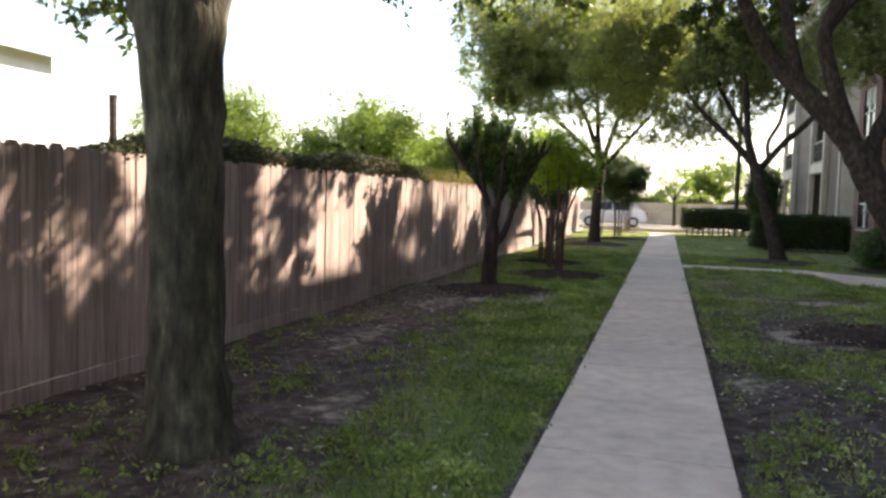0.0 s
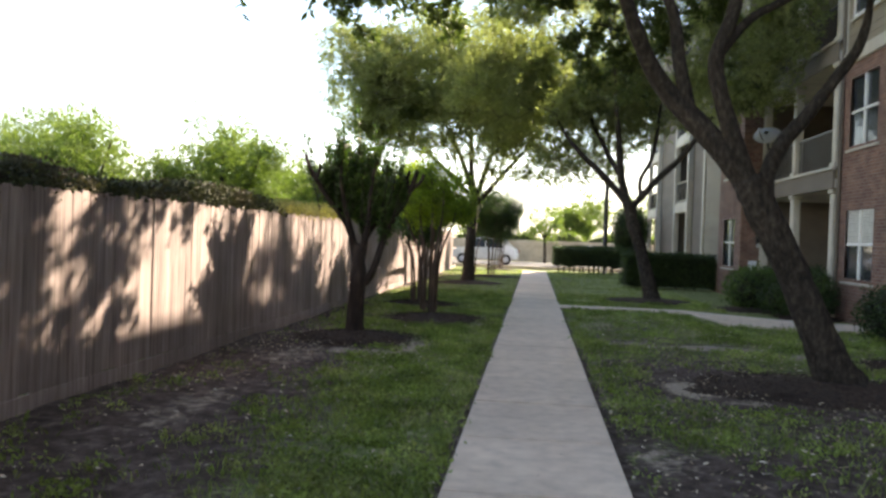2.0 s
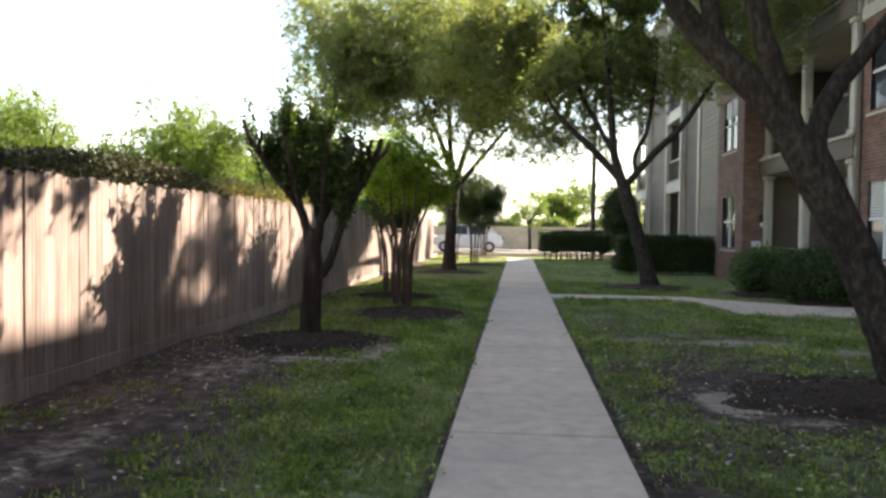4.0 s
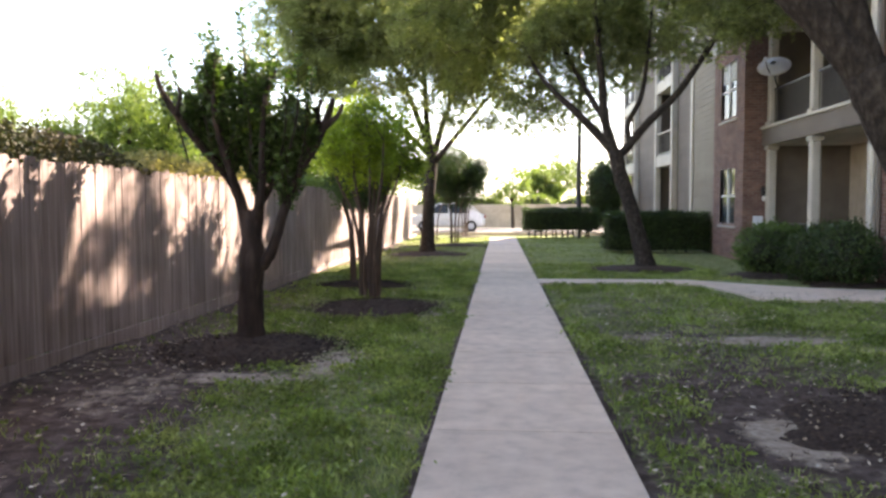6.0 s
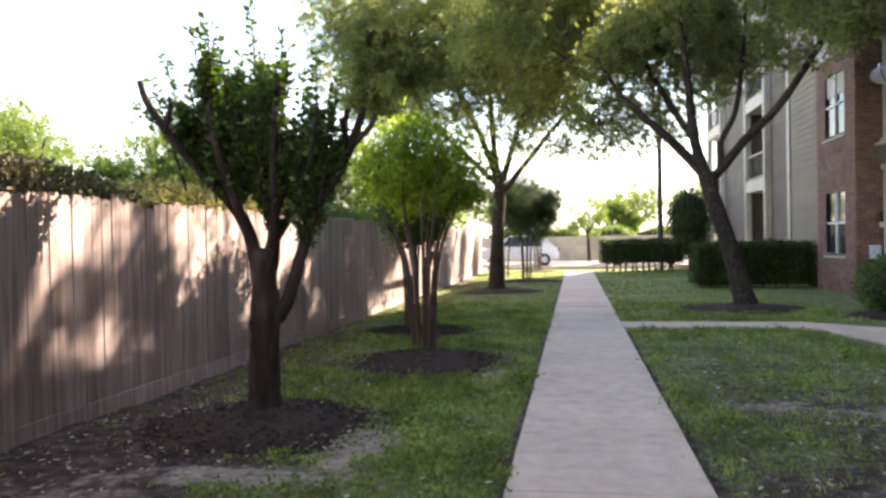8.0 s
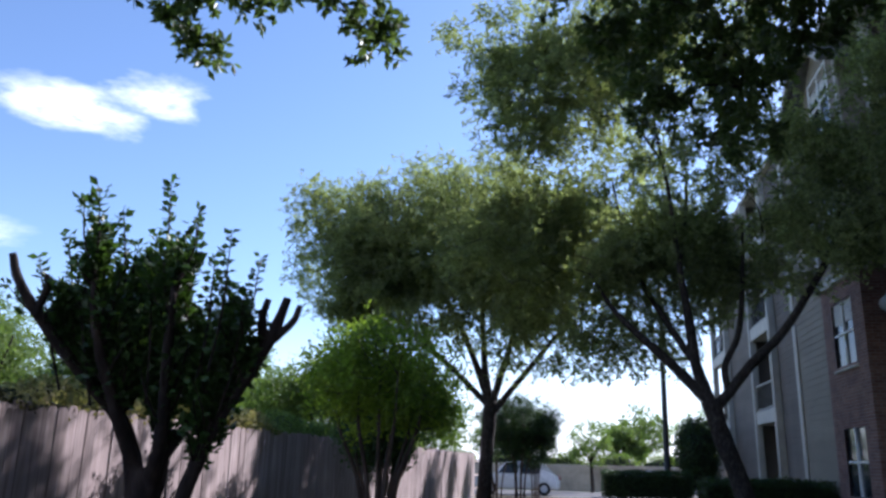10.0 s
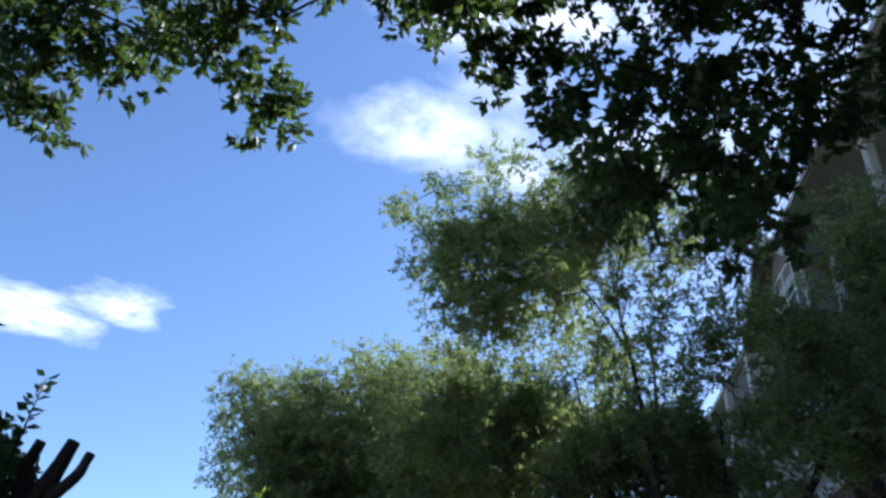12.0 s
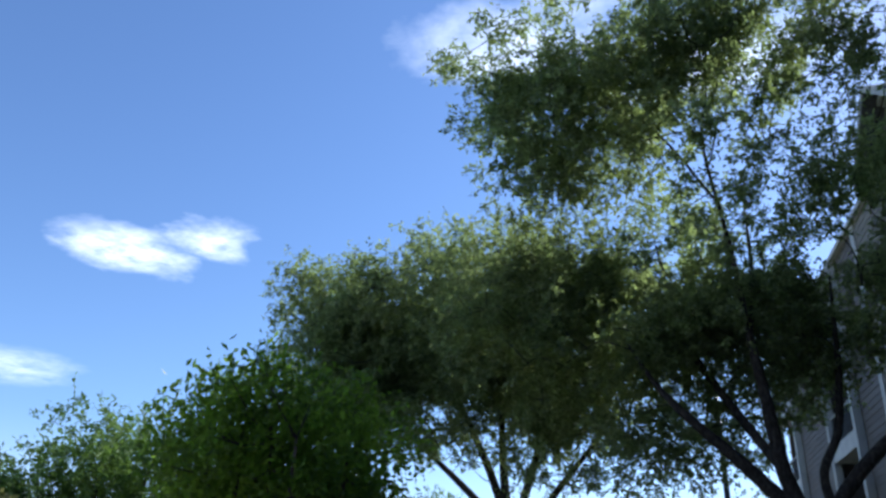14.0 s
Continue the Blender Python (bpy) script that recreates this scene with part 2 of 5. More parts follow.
M_WHITE = surface("white_paint", ((0.3, (0.74, 0.73, 0.7)), (0.7, (0.82, 0.81, 0.79))), 3.0, rough=0.5, bump=0.05, patch=0.06)
M_ROOF = surface("grey_shingle", ((0.3, (0.09, 0.08, 0.075)), (0.7, (0.17, 0.155, 0.14))), 6.0, (1, 1, 3), 0.95, 0.6, 30, 0.2)
M_SOFFIT = surface("soffit_board", ((0.3, (0.5, 0.46, 0.4)), (0.7, (0.58, 0.54, 0.47))), 4.0, bump=0.1)
M_STUCCO = surface("tan_stucco", ((0.3, (0.45, 0.37, 0.28)), (0.7, (0.55, 0.46, 0.36))), 4.0, bump=0.2, bump_scale=60)
M_ASPHALT = surface("asphalt", ((0.3, (0.09, 0.085, 0.08)), (0.7, (0.15, 0.14, 0.13))), 8.0, bump=0.4, bump_scale=90)
M_DARKMETAL = plain("dark_bronze_metal", (0.04, 0.035, 0.032), 0.45, 0.6)
M_DOOR = plain("brown_door_paint", (0.16, 0.09, 0.06), 0.5)
M_BLIND = plain("window_blind", (0.6, 0.58, 0.53), 0.6)
M_RUBBER = plain("black_rubber", (0.02, 0.02, 0.02), 0.8)
M_DISH = plain("grey_dish_paint", (0.68, 0.69, 0.73), 0.45)
M_CARS = [plain("white_car_paint", (0.75, 0.75, 0.75), 0.25, 0.0, 0.8), plain("silver_car_paint", (0.5, 0.5, 0.52), 0.3, 0.6, 0.8), plain("red_car_paint", (0.35, 0.03, 0.03), 0.25, 0.1, 0.8)]


def glass_material():
    m = bpy.data.materials.new("window_glass")
    m.use_nodes = True
    n = Nodes(m.node_tree)
    pos = n.add("ShaderNodeNewGeometry").outputs["Position"]
    nrm = n.add("ShaderNodeBump", {"Height": n.noise(pos, 1.5, 2.0), "Strength": 0.03, "Distance": 0.02}).outputs[0]
    bsdf = n.add("ShaderNodeBsdfPrincipled", {"Base Color": (0.035, 0.04, 0.045, 1), "Roughness": 0.06, "Specular IOR Level": 0.25, "Normal": nrm})
    n.tree.links.new(bsdf.outputs[0], n.add("ShaderNodeOutputMaterial").inputs[0])
    return m


M_GLASS = glass_material()


# ---- mesh helpers ----
FENCE_X, FENCE_H = -4.4, 1.95  # the fence line and its height


def raw_mesh(name, verts, quads, material, smooth=False):
    verts, quads = np.asarray(verts, np.float32).reshape(-1, 3), np.asarray(quads, np.int32).reshape(-1, 4)
    me = bpy.data.meshes.new(name)
    me.vertices.add(len(verts))
    me.vertices.foreach_set("co", verts.ravel())
    me.loops.add(quads.size)
    me.loops.foreach_set("vertex_index", quads.ravel())
    me.polygons.add(len(quads))
    me.polygons.foreach_set("loop_start", np.arange(len(quads), dtype=np.int32) * 4)
    me.update(calc_edges=True)
    me.polygons.foreach_set("use_smooth", np.full(len(quads), smooth))
    me.materials.append(material)
    return me


class Geo:
    """Collects tubes, boxes and sheets of quads for one mesh."""

    def __init__(self):
        self.v, self.q, self.n = [], [], 0

    def put(self, v, q):
        v = np.asarray(v, float).reshape(-1, 3)
        self.v.append(v)
        self.q.append(np.asarray(q, int).reshape(-1, 4) + self.n)
        self.n += len(v)
        return self

    def box(self, a, b, chamfer=0.0):
        bm = bmesh.new()
        bmesh.ops.create_cube(bm, size=1)
        a, b = Vector(a), Vector(b)
        for v in bm.verts:
            v.co = Vector([(p + q) / 2 + c * (q - p) for p, q, c in zip(a, b, v.co)])
        if chamfer:
            bmesh.ops.bevel(bm, geom=bm.edges[:], offset=chamfer, segments=1, affect="EDGES")
        self.absorb(bm)
        return self

    def absorb(self, bm):
        bm.verts.index_update()
        co = [v.co[:] for v in bm.verts]
        q = []
        for f in bm.faces:
            ix = [v.index for v in f.verts]
            if len(ix) == 3:
                ix.append(ix[2])
            if len(ix) == 4 and ix[2] != ix[3]:
                q.append(ix)
            elif len(ix) == 4:
                co.append(tuple((Vector(co[ix[0]]) + Vector(co[ix[2]])) / 2))
                q.append([ix[0], ix[1], ix[2], len(co) - 1])
            else:
                for k in range(1, len(ix) - 2, 2):
                    q.append([ix[0], ix[k], ix[k + 1], ix[k + 2]])
                if len(ix) % 2:
                    co.append(tuple((Vector(co[ix[0]]) + Vector(co[ix[-1]])) / 2))
                    q.append([ix[0], ix[-2], ix[-1], len(co) - 1])
        bm.free()
        self.put(co, q)

    def tube(self, points, radii, segs=8, smooth=3, rng=None, wob=0.0, cap=True):
        p, r = np.asarray(points, float), np.asarray(radii, float)
        if smooth > 1 and len(p) > 2:
            ext = np.vstack([2 * p[0] - p[1], p, 2 * p[-1] - p[-2]])
            out, ro = [], []
            for i in range(len(p) - 1):
                for u in np.arange(smooth) / smooth:
                    a, b, c, d = ext[i:i + 4]
                    out.append(0.5 * (2 * b + (c - a) * u + (2 * a - 5 * b + 4 * c - d) * u * u + (3 * b - a - 3 * c + d) * u ** 3))
                    ro.append(r[i] + (r[i + 1] - r[i]) * u)
            p, r = np.vstack(out + [p[-1]]), np.append(ro, r[-1])
        t = np.gradient(p, axis=0)
        t /= np.linalg.norm(t, axis=1)[:, None] + 1e-9
        ref = np.array([0.0, 1.0, 0.0]) if abs(t[0][1]) < 0.8 else np.array([1.0, 0, 0])
        ang = np.arange(segs) * 2 * np.pi / segs
        rings = []
        for k in range(len(p)):
            ref = ref - t[k] * ref.dot(t[k])
            ref /= np.linalg.norm(ref)
            side = np.cross(t[k], ref)
            rad = r[k] * (1 + (rng.uniform(-wob, wob, segs) if rng is not None else 0))
            rings.append(p[k] + np.outer(np.cos(ang) * rad, ref) + np.outer(np.sin(ang) * rad, side))
        v = np.vstack(rings)
        i, j = np.meshgrid(np.arange(len(p) - 1), np.arange(segs), indexing="ij")
        k = (j + 1) % segs
        q = np.stack([i * segs + j, i * segs + k, (i + 1) * segs + k, (i + 1) * segs + j], -1).reshape(-1, 4)
        if cap and segs % 2 == 0:
            top = (len(p) - 1) * segs
            for base in (0, top):
                q = np.vstack([q] + [[base, base + a, base + a + 1, base + a + 2] for a in range(1, segs - 2, 2)])
        self.put(v, q)
        return p, r

    def pipe(self, points, radii, segs=8, smooth=3):
        self.tube(points, radii, segs, smooth)
        return self

    def mesh(self, name, material, smooth=False):
        return raw_mesh(name, np.vstack(self.v), np.vstack(self.q), material, smooth)


def part(name, geo, material, parent=None, label="", smooth=False, kind=""):
    ob = new(name, geo.mesh(name, material, smooth))
    ob.parent = parent
    return tagged(ob, label, kind=kind)


def thing(name, label, category, group="", at=(0, 0, 0), kind=""):
    ob = new(name)
    ob.location = at
    return tagged(ob, label, category, group, kind)


def under(ob, parent):
    ob.parent = parent
    return ob


def leaves(points, rng, length=0.08, width=0.035, hang=0.2, up=0.0, out=None):
    """Folded leaf quads at the points: verts and quads."""
    n = len(points)
    d = rng.normal(size=(n, 3))
    d[:, 2] += up - hang
    if out is not None:
        d += out
    d /= np.linalg.norm(d, axis=1)[:, None]
    s = np.cross(d, rng.normal(size=(n, 3)))
    s /= np.linalg.norm(s, axis=1)[:, None] + 1e-9
    f = np.cross(d, s)
    ln = length * rng.uniform(0.65, 1.25, (n, 1))
    w = width * rng.uniform(0.7, 1.2, (n, 1)) * 0.5
    v = np.stack([points, points + d * ln * 0.5 + s * w + f * w * 0.4, points + d * ln, points + d * ln * 0.5 - s * w + f * w * 0.4], 1)
    return v.reshape(-1, 3), np.arange(n * 4).reshape(-1, 4)


def in_blobs(blobs, count, rng, shell=0.5):
    """Points in a union of ellipsoids (cx, cy, cz, rx, ry, rz), more of them towards the skin."""
    blobs = np.asarray(blobs, float)
    vol = blobs[:, 3] * blobs[:, 4] * blobs[:, 5]
    pick = rng.choice(len(blobs), count, p=vol / vol.sum())
    u = rng.normal(size=(count, 3))
    u /= np.linalg.norm(u, axis=1)[:, None]
    rad = rng.uniform(0, 1, (count, 1)) ** shell
    return blobs[pick, :3] + u * rad * blobs[pick, 3:]


def clumps(centres, per, spread, rng, flat=0.7):
    c = np.repeat(centres, per, axis=0)
    return c + rng.normal(size=c.shape) * np.array([spread, spread, spread * flat])


def sprays(centres, per, reach, rng, hang, twiglets=5):
    """Leaf places along short twiglets that spread from each centre, with the way each leaf points."""
    n = len(centres)
    d = rng.normal(size=(n, twiglets, 3)) + np.array([0, 0, 0.1 - hang])
    d /= np.linalg.norm(d, axis=2)[:, :, None]
    ln = reach * rng.uniform(0.5, 1.3, (n, twiglets, 1))
    pick = rng.integers(twiglets, size=(n, per))
    i = np.arange(n)[:, None]
    u = rng.uniform(0.1, 1.0, (n, per, 1)) ** 0.7
    p = centres[:, None] + d[i, pick] * ln[i, pick] * u + rng.normal(size=(n, per, 3)) * reach * 0.06
    return p.reshape(-1, 3), (d[i, pick] * 0.9).reshape(-1, 3)


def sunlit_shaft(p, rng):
    """True where crowns are cut open along the sun's rays, to lay chosen dapples on fence and lawn."""
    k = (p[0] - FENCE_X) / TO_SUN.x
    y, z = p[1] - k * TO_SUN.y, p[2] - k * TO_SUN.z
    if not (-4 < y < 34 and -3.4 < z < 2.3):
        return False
    # span of the fence kept almost fully sunlit
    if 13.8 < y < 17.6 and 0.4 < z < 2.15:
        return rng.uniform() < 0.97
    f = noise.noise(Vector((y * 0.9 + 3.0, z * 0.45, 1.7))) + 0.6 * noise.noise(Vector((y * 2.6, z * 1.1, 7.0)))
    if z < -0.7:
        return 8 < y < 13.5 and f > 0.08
    # thresholds set per span of fence, for more or less sun
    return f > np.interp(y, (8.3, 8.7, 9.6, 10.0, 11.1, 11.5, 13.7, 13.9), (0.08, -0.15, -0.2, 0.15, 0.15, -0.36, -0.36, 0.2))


def crown_tree(name, label, limbs, blobs, bark, leaf, seed, clump_count, per, spread, size, hang=0.2, twig_r=0.012, extra=(), shell=0.5, gap=0.0, gap_at=-0.24, category="tree", twigs=160, sag=0.25, extra_reach=0.0, ragged=0.55):
    """Trunk and limbs as tapered tubes, twigs from them to the clumps, a crown of many small leaves."""
    rng = np.random.default_rng(seed)
    root = thing(name, label, category, at=limbs[0][0][0])
    off = np.array(limbs[0][0][0])
    wood = []
    for i, (pts, rad) in enumerate(limbs):
        g = Geo()
        p, r = g.tube(np.array(pts) - off, rad, 12 if i == 0 else 8, 4, rng, 0.07 if i == 0 else 0.05)
        part("trunk" if i == 0 else "limb", g, bark, root, smooth=True)
        wood += [p[len(p) // 2:] if i == 0 else p[len(p) // 4:]]
    wood = np.vstack(wood)
    centres = in_blobs(blobs, clump_count, rng, shell) - off
    centres = np.array([Vector(c) + ragged * noise.noise_vector(Vector(c) * 0.8 + Vector((seed, 0, 0))) for c in centres])
    if gap:
        centres = centres[np.array([noise.noise(Vector(c) * gap) for c in centres]) > gap_at]
    # clumps left out where sun is meant to reach the fence
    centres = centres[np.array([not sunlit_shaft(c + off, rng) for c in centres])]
    hung = np.zeros(len(centres), bool)
    if len(extra):
        centres = np.vstack([centres, np.asarray(extra) - off])
        hung = np.append(hung, np.ones(len(extra), bool))
    g = Geo()
    picked = centres[rng.permutation(len(centres))[:twigs]]
    order = np.argsort(np.min(((picked[:, None] - wood[None]) ** 2).sum(2), axis=1))
    nodes = wood.copy()
    for c in picked[order]:
        near = nodes[np.argmin(((nodes - c) ** 2).sum(1) + 1.2 * np.maximum(0, nodes[:, 2] - c[2]))]
        ln = np.linalg.norm(c - near)
        mid = (near + c) / 2 + rng.normal(size=3) * 0.1 * ln
        mid[2] += sag * ln * 0.3
        r = twig_r * min(1.8, 0.6 + 0.5 * ln)
        g.tube([near, mid, c], [r, r * 0.75, r * 0.4], 4, 3, cap=False)
        nodes = np.vstack([nodes, mid, (mid + c) / 2, c])
    part("twig_work", g, bark, root, kind="stuff", smooth=True)
    pts, way = sprays(centres[~hung], per, spread * 1.9, rng, hang)
    if hung.any():
        more = sprays(centres[hung], per, extra_reach or spread * 1.9, rng, hang)
        pts, way = np.vstack([pts, more[0]]), np.vstack([way, more[1]])
    g = Geo().put(*leaves(pts, rng, size[0], size[1], hang * 0.5, out=way))
    part("crown", g, leaf, root, kind="stuff")
    return root


# ---- ground, pavement ----
BEDS = [  # mulch beds round the trees: x, y, half-widths
    (-2.75, 11.35, 1.05, 1.0), (-2.0, 14.85, 1.02, 1.0), (-2.75, 18.1, 0.9, 0.8), (3.2, 22.2, 1.35, 1.1), (3.3, 8.7, 1.45, 1.15),
    (-2.45, 28.0, 1.2, 1.3), (-1.9, 33.2, 1.3, 0.9), (5.6, 10.9, 1.1, 0.9), (-1.85, 41.5, 0.9, 0.8), (6.1, 20.75, 1.5, 0.95), (6.45, 18.75, 0.75, 0.7)]
BRANCH = [(0.61, 18.6), (2.6, 18.62), (3.5, 18.45), (3.85, 17.4), (4.1, 15.95), (7.05, 16.0), (7.05, 17.4), (5.5, 17.9), (4.3, 18.8), (3.6, 19.42), (2.2, 19.45), (0.61, 19.45)]


def value_noise(x, y, seed):
    rng = np.random.default_rng(seed)
    table = rng.uniform(0, 1, (64, 64))
    xi, yi = np.floor(x).astype(int), np.floor(y).astype(int)
    u, w = x - xi, y - yi
    u, w = u * u * (3 - 2 * u), w * w * (3 - 2 * w)
    pick = lambda a, b: table[a % 64, b % 64]
    return (pick(xi, yi) * (1 - u) + pick(xi + 1, yi) * u) * (1 - w) + (pick(xi, yi + 1) * (1 - u) + pick(xi + 1, yi + 1) * u) * w


def soil_cover(x, y):
    """How bare the lawn is: soil by the fence, thin grass near the start and under the trees, a few bare spots."""
    n = 0.5 * value_noise(x * 0.55, y * 0.45, 3) + 0.3 * value_noise(x * 1.5, y * 1.3, 4) + 0.2 * value_noise(x * 4, y * 4, 5)
    edge = np.interp(y, [-8, 2, 6, 10, 14, 18, 60], [-1.7, -1.8, -2.1, -2.9, -3.75, -3.95, -4.1])
    bare = np.clip((edge - x) / 1.5 + 0.5, 0, 1) * (x > -4.5)
    thin = 0.8 * np.clip(1.35 - np.abs(y - 6) / 9, 0, 1) * (x > 0.4) + 0.32 * np.clip((16.5 - y) / 8, 0, 1) * (x > -4.4)
    for bx, by, rx, ry in BEDS[:5]:
        ring = np.sqrt(((x - bx) / rx) ** 2 + ((y - by) / ry) ** 2)
        n = n + 0.4 * np.clip(1 - np.abs(ring - 1.12) / 0.35, 0, 1) * value_noise(x * 1.3 + 7, y * 1.3, 6)
    edging = 0.9 * np.clip((0.69 - np.abs(x)) / 0.05, 0, 1)
    return np.clip(n * 0.85 - 0.27 + 0.76 * bare + 0.42 * thin + edging, 0, 1) * (np.abs(x) < 30) * (y < 36)


def sand_cover(x, y):
    """Pale bare patches beside the mulch beds and here and there in the lawn."""
    s = np.zeros_like(x)
    for cx, cy, rx, ry, a in ((1.75, 8.5, 0.3, 0.6, 0.9), (2.2, 7.8, 0.3, 0.22, 0.6), (2.9, 12.3, 0.9, 0.35, 0.8), (1.6, 12.6, 0.5, 0.3, 0.6), (-1.75, 10.8, 0.3, 0.7, 0.75), (-2.4, 10.0, 0.8, 0.25, 0.7),
                              (-1.1, 13.9, 0.25, 0.6, 0.55), (1.0, 5.4, 0.3, 0.7, 0.5), (2.4, 4.2, 0.8, 0.4, 0.55), (-3.2, 6.2, 0.3, 1.2, 0.52), (-2.3, 3.4, 0.3, 0.6, 0.5), (4.2, 11.6, 0.7, 0.4, 0.7), (-3.2, 9.4, 0.5, 0.8, 0.5), (1.2, 15.2, 0.4, 0.5, 0.45)):
        s = np.maximum(s, a * np.clip(1.5 - np.sqrt(((x - cx) / rx) ** 2 + ((y - cy) / ry) ** 2), 0, 1))
    return s


def build_ground():
    xs = np.concatenate([[-900, -300, -120, -60, -30, -18, -10, -7, -5.6], np.arange(-4.8, 8.0, 0.12), [8.4, 10, 14, 20, 40, 90, 300, 900]])
    ys = np.concatenate([[-900, -300, -100, -40, -15], np.arange(-8, 24, 0.12), np.arange(24, 44, 0.5), [46, 50, 56, 65, 80, 120, 250, 500, 1200]])
    X, Y = np.meshgrid(xs, ys, indexing="ij")
    near = (np.abs(X) < 9) & (Y < 44)
    Z = -0.035 + near * (0.05 * (value_noise(X * 0.8, Y * 0.8, 7) - 0.5) + 0.025 * (value_noise(X * 5, Y * 5, 8) - 0.5))
    walk_way = np.clip((0.95 - np.abs(X)) / 0.25, 0, 1) * (Y < 44)
    Z = Z * (1 - walk_way) - 0.06 * walk_way
    side = (X > 0.3) & (X < 7.5) & (Y > 15.5) & (Y < 20)
    Z = np.where(side, np.minimum(Z, -0.035), Z)
    nx, ny = X.shape
    i, j = np.meshgrid(np.arange(nx - 1), np.arange(ny - 1), indexing="ij")
    q = np.stack([i * ny + j, (i + 1) * ny + j, (i + 1) * ny + j + 1, i * ny + j + 1], -1).reshape(-1, 4)
    me = raw_mesh("ground", np.stack([X, Y, Z], -1).reshape(-1, 3), q, M_GROUND, True)
    me.attributes.new("soil", "FLOAT", "POINT").data.foreach_set("value", soil_cover(X, Y).astype(np.float32).ravel())
    me.attributes.new("sand", "FLOAT", "POINT").data.foreach_set("value", sand_cover(X, Y).astype(np.float32).ravel())
    tagged(new("ground", me), "patchy green lawn with bare dark soil by the fence", "lawn", kind="structure")


def build_grass():
    rng = np.random.default_rng(11)
    pts = []
    for y0, y1, n, x0, x1 in ((-1, 6, 26000, -4.2, 6.5), (6, 14, 36000, -4.2, 6.5), (14, 24, 22000, -4.2, 6.5), (24, 42, 12000, -4.2, 6)):
        pts.append(np.stack([rng.uniform(x0, x1, n), rng.uniform(y0, y1, n)], 1))
    p = np.vstack(pts)
    x, y = p.T
    keep = (np.abs(x) > 0.66) & (soil_cover(x, y) + 0.9 * sand_cover(x, y) + rng.uniform(-0.5, 0.32, len(x)) + 0.14 * (x > 0) * (y < 17) < 0.55)
    for bx, by, rx, ry in BEDS:
        keep &= ((x - bx) / rx) ** 2 + ((y - by) / ry) ** 2 > 1.0 + 0.25 * (value_noise(x * 3, y * 3, 9) - 0.5)
    keep &= ~((x > 0.6) & (y > 18.5) & (y < 19.5)) & ~((x > 3.6) & (y > 15.9) & (y < 19.3)) & ~((x > 4.8) & (y > 19))
    p = p[keep]
    p = np.repeat(p, 3, axis=0) + rng.normal(size=(len(p) * 3, 2)) * 0.025
    n = len(p)
    base = np.column_stack([p, np.full(n, -0.04)])
    h = rng.uniform(0.01, 0.045, (n, 1)) * (0.7 + 0.6 * value_noise(p[:, 0] * 0.9, p[:, 1] * 0.9, 12)[:, None])
    lean = rng.normal(size=(n, 3)) * np.array([0.45, 0.45, 0]) + np.array([0, 0, 1])
    a = rng.uniform(0, np.pi, n)
    s = np.column_stack([np.cos(a), np.sin(a), np.zeros(n)]) * rng.uniform(0.003, 0.008, (n, 1))
    tip = base + lean * (h + 0.02) 
    v = np.stack([base - s, base + s, tip + s * 0.25, tip - s * 0.25], 1).reshape(-1, 3)
    tuft = p[rng.permutation(n)[:9000]]
    tuft = tuft[(value_noise(tuft[:, 0] * 2.2, tuft[:, 1] * 2.2, 17) > 0.45) & (tuft[:, 1] < 22)]
    size = rng.uniform(0.03, 0.075, (len(tuft), 1))
    low = np.repeat(tuft, 15, axis=0) + rng.normal(size=(len(tuft) * 15, 2)) * np.repeat(size, 15, axis=0)
    wv, wq = leaves(np.column_stack([low, rng.uniform(-0.02, 0.035, len(low))]), rng, 0.042, 0.026, 0.0, up=0.5)
    tagged(new("grass", Geo().put(v, np.arange(n * 4).reshape(-1, 4)).put(wv, wq).mesh("grass", M_GRASS)), "short patchy green grass beside the sidewalk", "grass", kind="stuff")


def build_litter():
    rng = np.random.default_rng(12)
    x = np.concatenate([rng.uniform(-4.3, 0, 1500), rng.uniform(0.6, 6, 4500), rng.normal(-2.8, 0.9, 900)])
    y = np.concatenate([rng.uniform(-1, 15, 1500), rng.uniform(-1, 17, 4500), rng.normal(10.5, 2.0, 900)])
    keep = (np.abs(x) > 0.64) & (x > -4.35)
    x, y = x[keep], y[keep]
    v, q = leaves(np.column_stack([x, y, np.full(len(x), 0.0)]), rng, 0.06, 0.03, 0.0)
    v[:, 2] = 0.012 + (v[:, 2]) * 0.4
    extra = np.column_stack([rng.uniform(-0.58, 0.58, 30), rng.uniform(0, 20, 30), np.full(30, 0.006)])
    v2, q2 = leaves(extra, rng, 0.04, 0.018, 0.0)
    v2[:, 2] = 0.004 + np.abs(v2[:, 2] - 0.006) * 0.2
    tagged(new("leaf_litter", Geo().put(v, q).put(v2, q2).mesh("leaf_litter", M_LITTER)), "dry fallen leaves scattered over soil and lawn", "leaf litter", kind="stuff")


